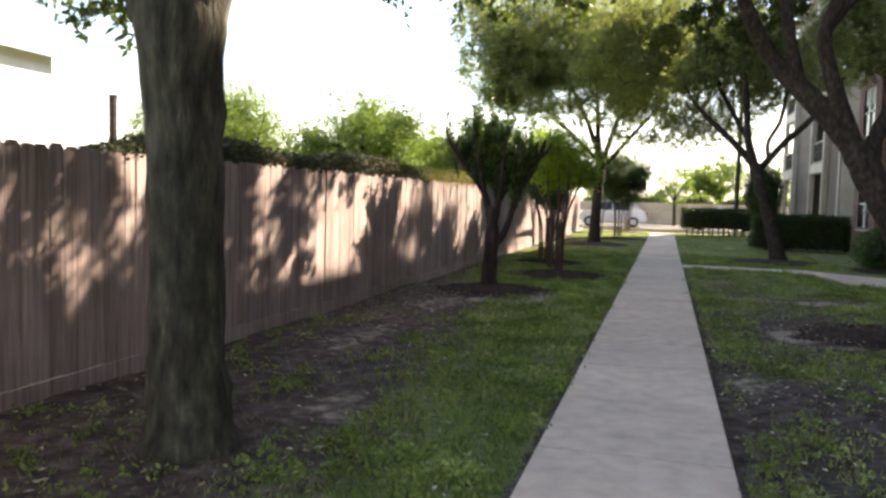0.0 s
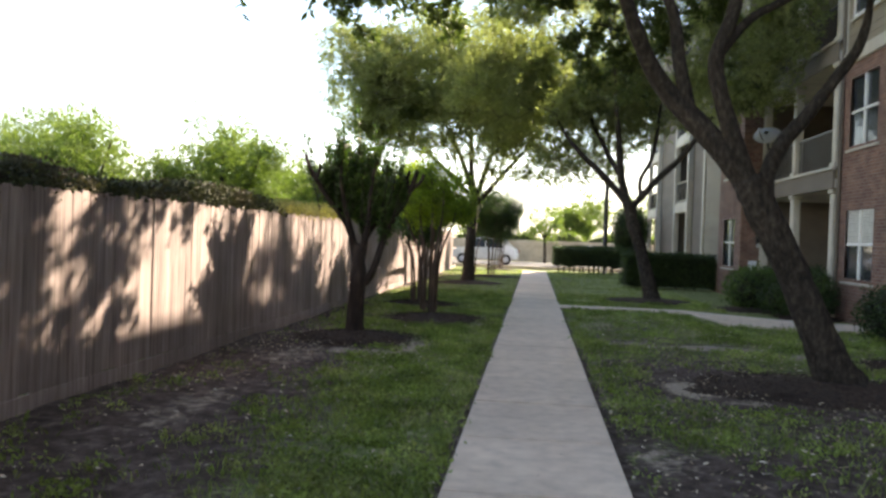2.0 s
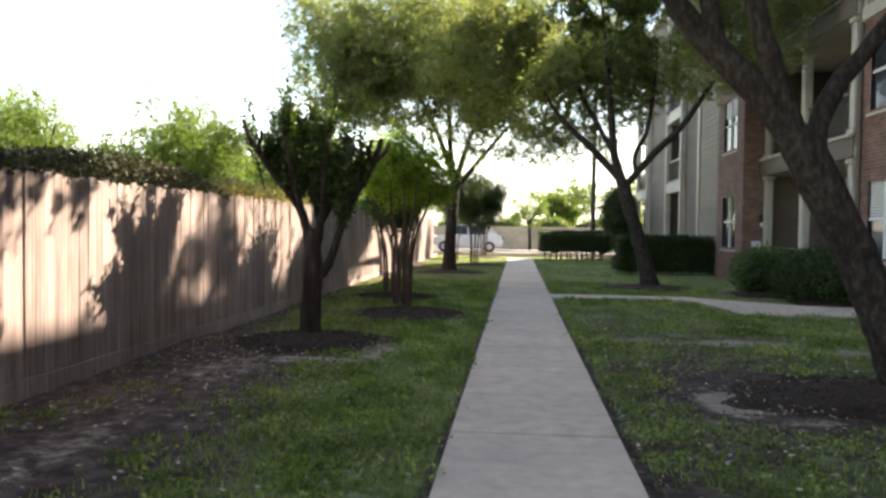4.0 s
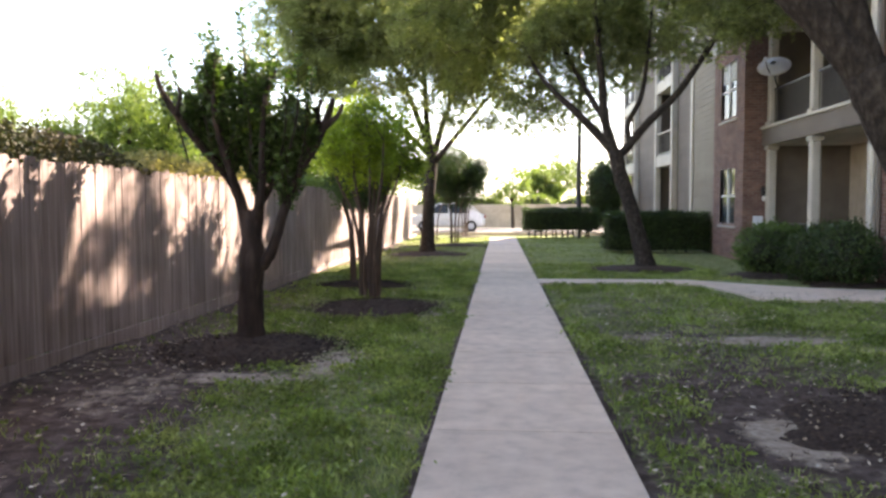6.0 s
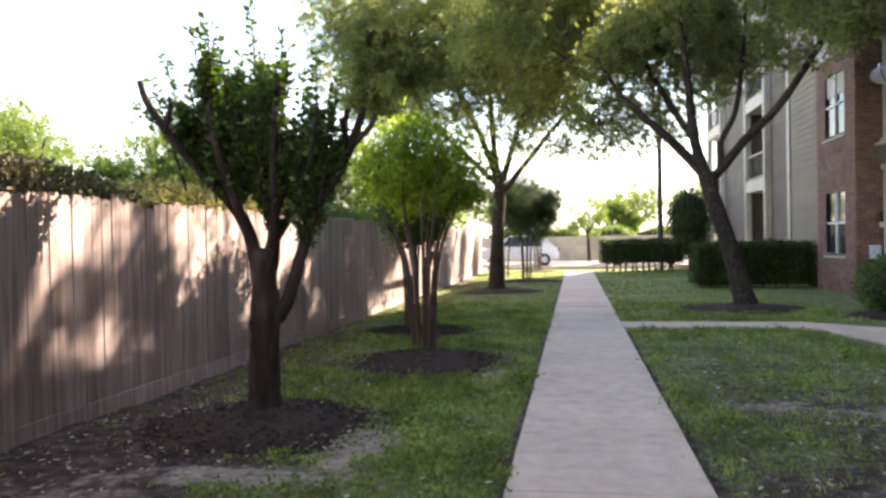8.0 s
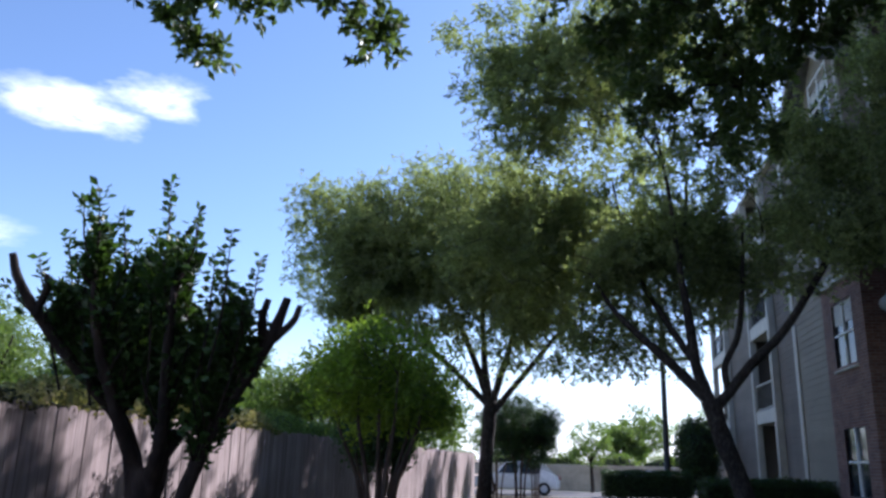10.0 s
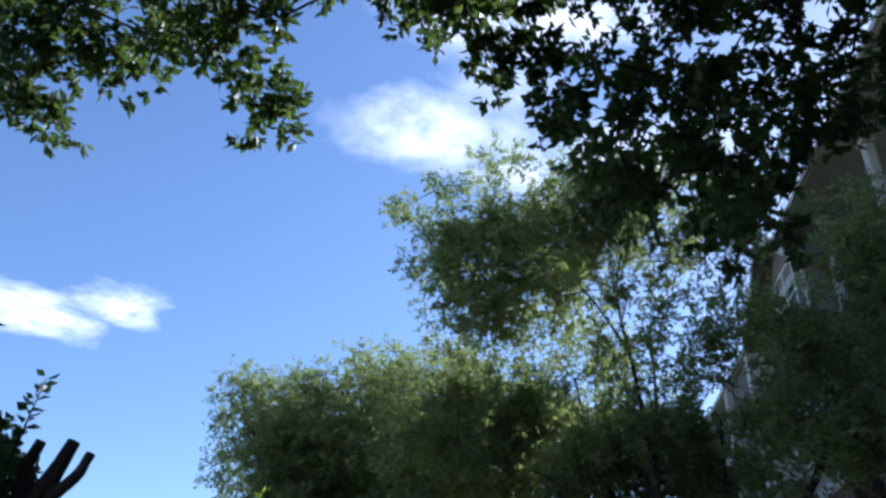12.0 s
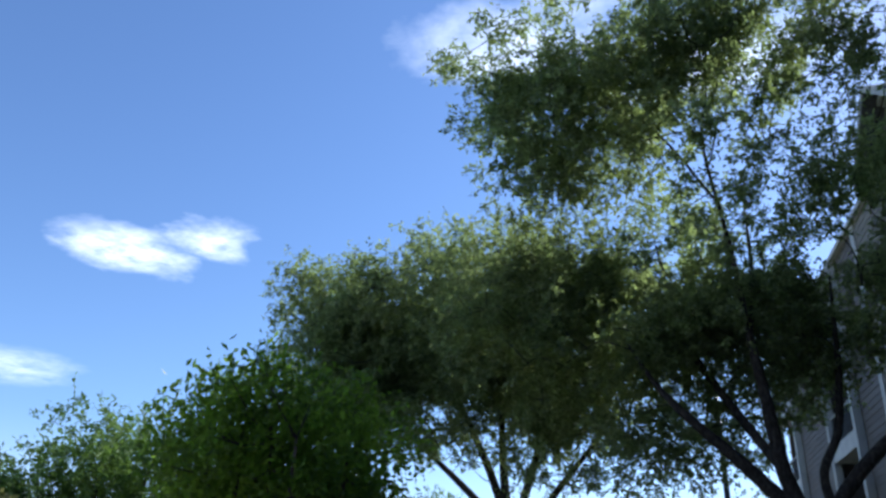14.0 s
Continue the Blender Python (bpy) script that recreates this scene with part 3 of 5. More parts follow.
def build_beds():
    rng = np.random.default_rng(13)
    for k, (bx, by, rx, ry) in enumerate(BEDS):
        root = thing("mulch_bed", "round bed of dark mulch at the foot of a tree", "mulch bed", "mulch beds", (bx, by, 0))
        segs, rings = 40, 9
        v = []
        for r in range(rings):
            f = r / (rings - 1)
            for s in range(segs):
                a = s * 2 * math.pi / segs
                wob = 1 + (0.34 * noise.noise(Vector((math.cos(a) * 1.6, math.sin(a) * 1.6, k * 3.1))) + 0.2 * noise.noise(Vector((math.cos(a) * 5, math.sin(a) * 5, k * 3.1)))) * f
                z = 0.05 * (1 - f ** 3) - 0.05 * f ** 4 + rng.uniform(-0.008, 0.008)
                v.append((math.cos(a) * rx * f * wob, math.sin(a) * ry * f * wob, z))
        q = [(r * segs + s, r * segs + (s + 1) % segs, (r + 1) * segs + (s + 1) % segs, (r + 1) * segs + s) for r in range(rings - 1) for s in range(segs)]
        part("mound", Geo().put(v, q), M_MULCH, root, smooth=True)
        n = 2200 if by < 20 else 400
        a, f = rng.uniform(0, 2 * np.pi, n), np.sqrt(rng.uniform(0, 1.12, n)) * np.where(rng.uniform(size=n) < 0.25, rng.uniform(0.9, 1.45, n), 1.0)
        pts = np.column_stack([np.cos(a) * f * rx, np.sin(a) * f * ry, 0.056 * (1 - np.minimum(f, 1) ** 3) - 0.006])
        cv, cq = leaves(pts, rng, 0.06, 0.022, 0.0)
        cv[:, 2] = np.repeat(pts[:, 2], 4) + (cv[:, 2] - np.repeat(pts[:, 2], 4)) * 0.4
        part("chip_litter", Geo().put(cv, cq), M_MULCH, root, kind="stuff")


def build_pavement():
    base = new("pavement", Geo().box((-0.56, -8, -0.14), (0.56, 40.4, -0.075)).mesh("pavement_base", M_CONCRETE))
    tagged(base, "straight pale concrete sidewalk with tooled joints", "sidewalk", kind="structure")
    rng = np.random.default_rng(14)
    step = 1.405
    shared = {}
    y = 7.05 - 10 * step
    while y < 40:
        big = abs(y - 7.05) < 0.01
        key = "wide" if big else "plain"
        if key not in shared:
            bm = bmesh.new()
            bmesh.ops.create_cube(bm, size=1)
            for v in bm.verts:
                v.co = Vector((v.co.x * 1.22, v.co.y * (step - (0.045 if big else 0.005)) + (0.018 if big else 0), v.co.z * 0.09 - 0.045))
            bmesh.ops.bevel(bm, geom=[e for e in bm.edges if all(v.co.z > -0.01 for v in e.verts)], offset=0.009, segments=2, affect="EDGES")
            me = bpy.data.meshes.new("slab")
            bm.to_mesh(me)
            bm.free()
            me.materials.append(M_CONCRETE)
            shared[key] = me
        if big:
            part("expansion_joint", Geo().box((-0.6, y - 0.006, -0.07), (0.6, y + 0.036, -0.012)), M_MULCH, base, "dark fibre expansion joint")
        slab = new("slab", shared[key])
        slab.location = (0, y + step / 2, 0.004 * rng.uniform(-1, 1))
        slab.rotation_euler = (0.002 * rng.uniform(-1, 1), 0.003 * rng.uniform(-1, 1), 0)
        slab.parent = base
        y += step
    bm = bmesh.new()
    top = [bm.verts.new((x, y, -0.002)) for x, y in BRANCH]
    face = bm.faces.new(top)
    ext = bmesh.ops.extrude_face_region(bm, geom=[face])
    for v in ext["geom"]:
        if isinstance(v, bmesh.types.BMVert):
            v.co.z = -0.1
    bmesh.ops.recalc_face_normals(bm, faces=bm.faces)
    me = bpy.data.meshes.new("side_path")
    bm.to_mesh(me)
    bm.free()
    me.materials.append(M_CONCRETE)
    tagged(new("side_path", me), "narrow concrete path branching to the building", "path", kind="structure")
    lot = Geo().box((-60, 44.5, -0.1), (60, 58, -0.012))
    tagged(new("road", lot.mesh("road", M_ASPHALT)), "sunlit asphalt parking lot beyond the lawn", "parking lot", kind="structure")
    kerb = Geo().box((-60, 44.3, -0.1), (60, 44.5, 0.12), 0.02)
    tagged(new("kerb", kerb.mesh("kerb", M_CONCRETE)), "low concrete kerb of the parking lot", "kerb", kind="structure")


# ---- fence ----
def build_fence():
    rng = np.random.default_rng(15)
    root = thing("fence", "weathered cedar privacy fence with dog-eared boards", "fence", at=(FENCE_X, 0, 0))
    meshes = []
    for k in range(6):
        w, h = 0.139 + 0.002 * (k % 3), FENCE_H - 0.13 - 0.006 * k
        bm = bmesh.new()
        prof = [(-w / 2, 0), (w / 2, 0), (w / 2, h - 0.035), (w / 2 - 0.03, h), (-w / 2 + 0.03, h), (-w / 2, h - 0.035)]
        f = bm.faces.new([bm.verts.new((0.009, y, z)) for y, z in prof])
        ext = bmesh.ops.extrude_face_region(bm, geom=[f])
        for v in ext["geom"]:
            if isinstance(v, bmesh.types.BMVert):
                v.co.x = -0.009
        bmesh.ops.recalc_face_normals(bm, faces=bm.faces)
        me = bpy.data.meshes.new("board")
        bm.to_mesh(me)
        bm.free()
        me.materials.append(M_FENCE)
        meshes.append(me)
    rest = Geo()
    y = -8.0
    while y < 41.0:
        k = rng.integers(6)
        dx, dz, tilt = rng.uniform(-0.004, 0.006), rng.uniform(-0.012, 0.012), rng.uniform(-0.006, 0.006)
        if 1.0 < y < 41:
            ob = new("board", meshes[k])
            ob.location, ob.rotation_euler, ob.parent = (dx, y, 0.12 + dz), (tilt, rng.uniform(-0.004, 0.004), rng.uniform(-0.02, 0.02)), root
        else:
            rest.box((-0.009 + dx, y - 0.07, 0.12 + dz), (0.009 + dx, y + 0.07, FENCE_H + dz), 0.004)
        y += 0.1445
    part("far_boards", rest, M_FENCE, root, kind="stuff")
    y = -8.0
    while y < 41:
        g = Geo().box((-0.012, y, -0.06), (0.016, y + 2.42, 0.115), 0.005)
        part("kickboard", g, M_FENCE, root)
        for z in (0.45, 1.0, 1.6):
            part("rail", Geo().box((-0.055, y, z), (-0.0135, y + 2.43, z + 0.085), 0.004), M_FENCE, root)
        part("post", Geo().box((-0.155, y - 0.05, -0.1), (-0.0555, y + 0.05, FENCE_H - 0.05), 0.006), M_FENCE, root)
        y += 2.43


build_ground()
build_beds()
build_pavement()


# ---- trees along the walk ----
T = lambda *p: [tuple(q) for q in p]
crown_tree("live_oak", "big oak with a thick lichen-covered trunk beside the fence", [
    (T((-2.72, 2.1, -0.05), (-2.72, 2.1, 0.12), (-2.73, 2.1, 0.5), (-2.75, 2.1, 1.2), (-2.77, 2.1, 1.9), (-2.8, 2.1, 2.6), (-2.78, 2.1, 3.1)), (0.36, 0.29, 0.24, 0.225, 0.235, 0.28, 0.24)),
    (T((-2.9, 2.1, 2.5), (-3.2, 2.0, 3.3), (-3.7, 1.8, 4.2), (-4.3, 1.6, 5.2)), (0.17, 0.14, 0.1, 0.05)),
    (T((-2.7, 2.1, 2.6), (-2.5, 2.2, 3.4), (-2.1, 2.3, 4.3), (-1.5, 2.6, 5.4)), (0.18, 0.15, 0.11, 0.05)),
    (T((-2.78, 2.1, 2.9), (-2.7, 2.8, 3.8), (-2.6, 3.6, 4.7), (-2.7, 4.4, 5.6)), (0.13, 0.1, 0.07, 0.03)),
    (T((-2.78, 2.1, 2.9), (-2.9, 1.4, 3.8), (-2.7, 0.6, 4.9)), (0.13, 0.1, 0.05)),
# the last lobe, out of view, is added to shade the fence
], [(-2.7, 2.0, 5.6, 3.2, 3.0, 1.7), (-3.4, 3.0, 4.7, 1.8, 1.6, 0.9), (-1.6, 5.3, 4.6, 1.6, 1.3, 0.9)], M_BARK_MOSS, M_OAK, 21, 1600, 46, 0.15, (0.1, 0.046), extra=[(-3.3, 2.35, 2.9), (-3.4, 2.5, 3.1), (-3.6, 2.3, 3.15), (-3.5, 2.6, 2.85), (-3.9, 2.6, 3.1), (-3.7, 2.8, 3.25), (-3.45, 2.3, 2.82), (-3.35, 2.4, 2.95), (-3.65, 2.6, 3.0), (-3.75, 2.5, 2.95), (-4.5, 3.2, 3.1), (-4.6, 3.3, 2.95), (-3.5, 2.2, 3.2), (-4.0, 2.8, 3.2), (-3.25, 2.5, 3.05), (-3.3, 2.6, 3.2), (-3.5, 2.7, 3.15), (-3.7, 2.9, 3.2), (-3.9, 2.9, 3.1), (-4.1, 3.0, 3.2), (-3.2, 2.4, 3.2)])

rng_hang = np.random.default_rng(5)
# leafy sprays that hang from the high limbs over the sidewalk
SPRAYS_FENCE_SIDE = [(-3.79, 11.85, 6.17), (-3.6, 12.1, 6.17), (-3.52, 12.35, 6.7), (-3.07, 11.97, 5.7), (-3.03, 12.22, 6.59), (-2.45, 11.85, 6.19), (-2.45, 12.1, 5.96), (-2.33, 12.35, 6.6), (-3.18, 11.97, 5.47), (-3, 12.22, 5.69), (-3.44, 11.85, 5.38), (-3.02, 12.1, 4.97), (-2.71, 12.35, 5.6), (-2.2, 11.97, 5.41), (-1.94, 12.22, 5.98), (-1.58, 11.85, 5.47), (-1.75, 12.1, 5.27), (-1.49, 12.35, 5.09), (-2.1, 11.97, 6.84), (-3.06, 12.22, 7.4), (-3.47, 11.85, 7.04), (-4.39, 12.1, 7.37), (-1.33, 12.35, 6.52)]
SPRAYS_MIDDLE = [(-0.18, 12.25, 5.88), (-0.11, 12.5, 5.64), (-0.02, 12.75, 6.99), (0.35, 12.38, 6.15), (0.33, 12.62, 5.66), (0.38, 12.25, 5.02), (0.75, 12.5, 6.65), (0.76, 12.75, 6.05), (0.61, 12.38, 4.66), (0.87, 12.62, 5.08), (0.78, 12.25, 4.33), (1.13, 12.5, 6.28), (1.05, 12.75, 5.67), (1.17, 12.38, 4.97), (1.36, 12.62, 5.89), (1.2, 12.25, 4.5), (1.63, 12.5, 6.37), (1.45, 12.75, 4.58), (1.44, 12.38, 4.13), (1.77, 12.62, 5.46)]
SPRAYS_HOUSE_SIDE = [(1.95, 12.65, 6.25), (1.87, 12.9, 5.23), (1.91, 13.15, 4.88), (2.39, 12.78, 6.75), (2.36, 13.03, 6.01), (2.09, 12.65, 4.98), (2.66, 12.9, 6.32), (2.59, 13.15, 5.68), (2.96, 12.78, 6.63), (2.86, 13.03, 5.86), (2.96, 12.65, 5.93), (-0.78, 12.9, 7.62), (0.68, 13.15, 8.38), (1.42, 12.78, 7.82), (2.29, 13.03, 8.05), (2.81, 12.65, 7.36), (2.92, 12.9, 5.57), (1.58, 13.15, 5.92)]
HANG = [tuple(np.array(c) + rng_hang.normal(size=3) * (0.11, 0.2, 0.1)) for c in SPRAYS_FENCE_SIDE + SPRAYS_MIDDLE + SPRAYS_HOUSE_SIDE for i in range(7)]
crown_tree("live_oak", "oak leaning over the sidewalk from a mulch bed", [
    (T((3.66, 9.2, -0.05), (3.58, 9.2, 0.1), (3.45, 9.2, 0.4), (3.25, 9.2, 0.85), (2.95, 9.2, 1.5), (2.62, 9.15, 2.1), (2.45, 9.15, 2.45)), (0.34, 0.27, 0.225, 0.205, 0.195, 0.2, 0.19)),
    (T((2.55, 9.15, 2.25), (2.2, 9.15, 2.72), (1.75, 9.2, 3.2), (1.38, 9.2, 3.62), (1.08, 9.0, 4.1), (0.8, 8.8, 4.8), (0.5, 8.9, 5.7)), (0.17, 0.155, 0.14, 0.12, 0.1, 0.075, 0.04)),
    (T((2.45, 9.15, 2.4), (2.25, 9.05, 2.9), (2.08, 9.0, 3.4), (2.0, 9.0, 3.85), (2.2, 9.0, 4.5), (2.3, 9.2, 5.4)), (0.13, 0.11, 0.1, 0.095, 0.08, 0.04)),
    (T((2.7, 9.25, 2.1), (2.72, 9.3, 2.5), (2.9, 9.35, 2.9), (3.15, 9.4, 3.2), (3.5, 9.4, 3.7), (3.8, 9.4, 4.2), (3.95, 9.5, 5.0)), (0.11, 0.1, 0.095, 0.085, 0.07, 0.06, 0.03)),
    (T((1.75, 9.2, 3.2), (1.6, 9.15, 3.85), (1.5, 9.2, 4.5), (1.2, 9.5, 5.2), (0.9, 9.6, 6.0)), (0.1, 0.085, 0.07, 0.05, 0.025)),
    (T((2.0, 9.0, 3.85), (2.4, 9.1, 4.35), (2.95, 9.2, 4.7), (3.5, 9.4, 5.4)), (0.06, 0.055, 0.045, 0.02)),
    (T((0.8, 8.8, 4.8), (0.1, 9.4, 5.9), (-0.9, 10.6, 6.4), (-1.8, 11.9, 6.3)), (0.06, 0.05, 0.035, 0.015)),
    (T((1.2, 9.5, 5.2), (1.2, 10.6, 6.2), (1.4, 12.2, 6.6)), (0.05, 0.04, 0.015)),
    (T((0.5, 8.9, 5.7), (-0.3, 9.2, 6.1), (-1.1, 9.5, 6.2), (-2.4, 9.7, 6.0)), (0.04, 0.03, 0.022, 0.01)),
# the last lobe, high overhead, is added to dapple the fence
], [(0.9, 10.3, 6.9, 3.4, 3.0, 1.5), (-1.6, 11.2, 6.7, 1.8, 1.3, 0.7), (1.8, 11.4, 6.6, 1.7, 1.3, 0.7), (3.3, 9.2, 6.0, 1.6, 1.6, 0.9), (0.2, 8.4, 5.3, 1.5, 0.9, 0.7), (0.6, 11.9, 7.4, 2.1, 1.2, 0.7)],
    M_BARK, M_OAK, 22, 2500, 50, 0.13, (0.098, 0.052), extra=HANG, twigs=500, extra_reach=0.17)

DRAPE = [(rng_hang.uniform(-0.4, 1.9), rng_hang.uniform(22.8, 24.4), rng_hang.uniform(3.7, 4.7)) for i in range(60)] + [(rng_hang.uniform(-1.7, 2.8), rng_hang.uniform(23.6, 26.0), rng_hang.uniform(3.5, 5.3)) for i in range(190)]
crown_tree("shade_tree", "tall oak with open olive crown beside the sidewalk", [
    (T((3.36, 22.6, -0.05), (3.33, 22.6, 0.2), (3.18, 22.6, 0.8), (2.98, 22.6, 1.5), (2.75, 22.6, 2.2), (2.6, 22.6, 2.8)), (0.3, 0.23, 0.19, 0.175, 0.17, 0.18)),
    (T((2.6, 22.6, 2.75), (2.2, 22.6, 3.2), (1.7, 22.5, 3.7), (1.2, 22.4, 4.15), (0.75, 22.5, 4.7), (0.3, 22.8, 5.6)), (0.12, 0.11, 0.09, 0.07, 0.045, 0.02)),
    (T((2.58, 22.6, 2.8), (2.38, 22.6, 3.5), (2.28, 22.6, 4.5), (2.15, 22.5, 5.5), (2.0, 22.3, 7.0), (1.75, 22.0, 8.6), (1.9, 21.8, 9.6), (2.0, 21.7, 10.8)), (0.13, 0.11, 0.09, 0.062, 0.036, 0.024, 0.017, 0.008)),
    (T((2.7, 22.6, 2.7), (2.95, 22.6, 2.95), (3.4, 22.6, 3.5), (4.05, 22.6, 4.15), (4.7, 22.6, 5.1), (5.15, 22.6, 5.95), (5.4, 22.5, 7.2)), (0.11, 0.1, 0.095, 0.085, 0.07, 0.06, 0.02)),
    (T((2.95, 22.6, 2.95), (2.95, 22.8, 3.5), (3.25, 22.9, 4.1), (3.4, 22.9, 5.0), (3.5, 22.8, 6.5)), (0.07, 0.065, 0.06, 0.05, 0.02)),
    (T((2.15, 22.5, 5.5), (2.5, 23.6, 7.0), (2.8, 25.2, 9.2)), (0.06, 0.045, 0.015)),
    (T((1.9, 22.2, 7.6), (1.0, 21.9, 8.9), (-0.3, 21.7, 10.0), (-1.6, 21.5, 11.0)), (0.028, 0.02, 0.014, 0.008)),
    (T((2.38, 22.6, 3.5), (1.9, 23.2, 4.5), (1.3, 24.0, 6.0), (1.0, 24.5, 8.0)), (0.08, 0.07, 0.05, 0.02)),
], [(0.7, 21.6, 10.1, 2.3, 2.0, 1.1), (-1.4, 21.6, 9.7, 1.3, 1.4, 1.0), (-2.5, 21.6, 10.5, 0.6, 0.6, 0.5), (2.4, 21.4, 10.1, 1.5, 1.4, 1.1), (2.9, 21.6, 9.3, 1.3, 1.3, 1.2), (0.2, 21.8, 9.0, 1.9, 1.4, 1.3), (-1.2, 21.8, 8.6, 1.0, 1.2, 0.9),
    (2.2, 22.0, 7.9, 1.4, 1.3, 1.2), (4.2, 22.0, 8.0, 1.4, 1.5, 1.4), (4.4, 22.2, 6.3, 2.0, 2.0, 1.3), (5.9, 20.6, 6.9, 0.9, 1.4, 1.2), (5.0, 20.8, 5.7, 1.2, 1.2, 0.9), (5.3, 22.0, 7.6, 1.1, 1.4, 1.1), (-0.6, 23.4, 6.9, 2.2, 1.6, 1.4), (0.6, 23.2, 5.9, 2.4, 1.4, 1.1),
    (2.0, 23.2, 6.2, 2.2, 1.4, 1.2), (3.2, 23.4, 5.9, 1.8, 1.2, 1.2), (0.5, 23.4, 4.3, 0.9, 0.7, 0.4), (-1.6, 23.6, 5.7, 1.6, 1.2, 0.9), (2.6, 24.6, 5.2, 1.6, 1.0, 0.7), (0.2, 24.9, 6.6, 1.5, 0.9, 1.2), (1.5, 26.4, 7.3, 1.4, 0.9, 1.2), (2.8, 27.3, 8.3, 1.4, 0.9, 1.4), (2.6, 20.7, 8.5, 1.2, 1.0, 1.1), (1.4, 20.2, 7.5, 1.0, 0.8, 1.0), (6.3, 21.0, 8.0, 0.8, 1.2, 1.0), (5.6, 20.4, 8.7, 1.0, 1.2, 1.1), (6.2, 19.6, 7.6, 0.7, 1.0, 1.0), (3.5, 19.5, 9.3, 0.9, 0.8, 0.7), (0.7, 25.4, 8.3, 1.2, 0.8, 0.8), (1.8, 26.2, 9.2, 1.2, 0.8, 0.9), (1.0, 20.0, 6.3, 0.9, 0.6, 0.7), (3.9, 20.8, 9.8, 0.8, 0.9, 0.9), (3.2, 20.4, 9.4, 0.8, 0.8, 0.9)],
    M_BARK, M_OLIVE, 23, 6200, 70, 0.19, (0.085, 0.04), twigs=800, gap=0.9, gap_at=-0.36, extra=DRAPE)

crown_tree("shade_tree", "broad oak with a vase of limbs near the fence", [
    (T((-2.45, 28.2, -0.05), (-2.45, 28.2, 0.2), (-2.44, 28.2, 0.9), (-2.4, 28.2, 1.8), (-2.33, 28.2, 2.6), (-2.3, 28.2, 3.2)), (0.33, 0.25, 0.2, 0.185, 0.18, 0.18)),
    (T((-2.3, 28.2, 3.0), (-2.6, 28.2, 3.9), (-3.05, 28.1, 5.0), (-3.8, 27.9, 6.4), (-4.8, 27.6, 7.8)), (0.11, 0.1, 0.08, 0.06, 0.02)),
    (T((-2.3, 28.2, 3.1), (-2.45, 28.2, 4.0), (-2.5, 28.1, 5.0), (-2.6, 27.9, 7.0), (-2.8, 27.7, 9.0)), (0.11, 0.1, 0.085, 0.05, 0.02)),
    (T((-2.25, 28.2, 3.1), (-2.0, 28.1, 3.9), (-1.7, 28.0, 4.8), (-1.3, 27.8, 6.4), (-1.2, 27.5, 8.2)), (0.11, 0.095, 0.08, 0.05, 0.02)),
    (T((-2.2, 28.2, 2.9), (-1.6, 28.0, 3.6), (-0.9, 27.8, 4.4), (-0.2, 27.5, 5.2), (0.5, 27.2, 6.4)), (0.09, 0.08, 0.065, 0.045, 0.02)),
    (T((-2.4, 28.2, 3.1), (-3.2, 28.2, 3.9), (-4.2, 28.2, 4.8), (-5.6, 28.0, 5.9)), (0.09, 0.08, 0.06, 0.02)),
], [(-3.2, 27.2, 7.6, 3.5, 3.0, 2.1), (-6.0, 27.2, 7.3, 2.0, 2.0, 1.9), (-6.9, 27.0, 8.4, 1.1, 1.2, 1.0), (-5.3, 27.0, 6.3, 2.0, 1.8, 1.5), (-0.9, 27.2, 6.8, 2.6, 2.0, 1.9), (-3.0, 27.0, 6.0, 3.2, 2.0, 1.3), (-5.0, 27.0, 5.7, 1.8, 1.6, 1.0), (-0.6, 26.8, 5.4, 1.9, 1.6, 1.1), (-2.4, 26.6, 5.0, 1.8, 1.4, 0.8)],
    M_BARK, M_OLIVE, 24, 4600, 70, 0.21, (0.09, 0.042), twigs=700, gap=0.8, gap_at=-0.4)


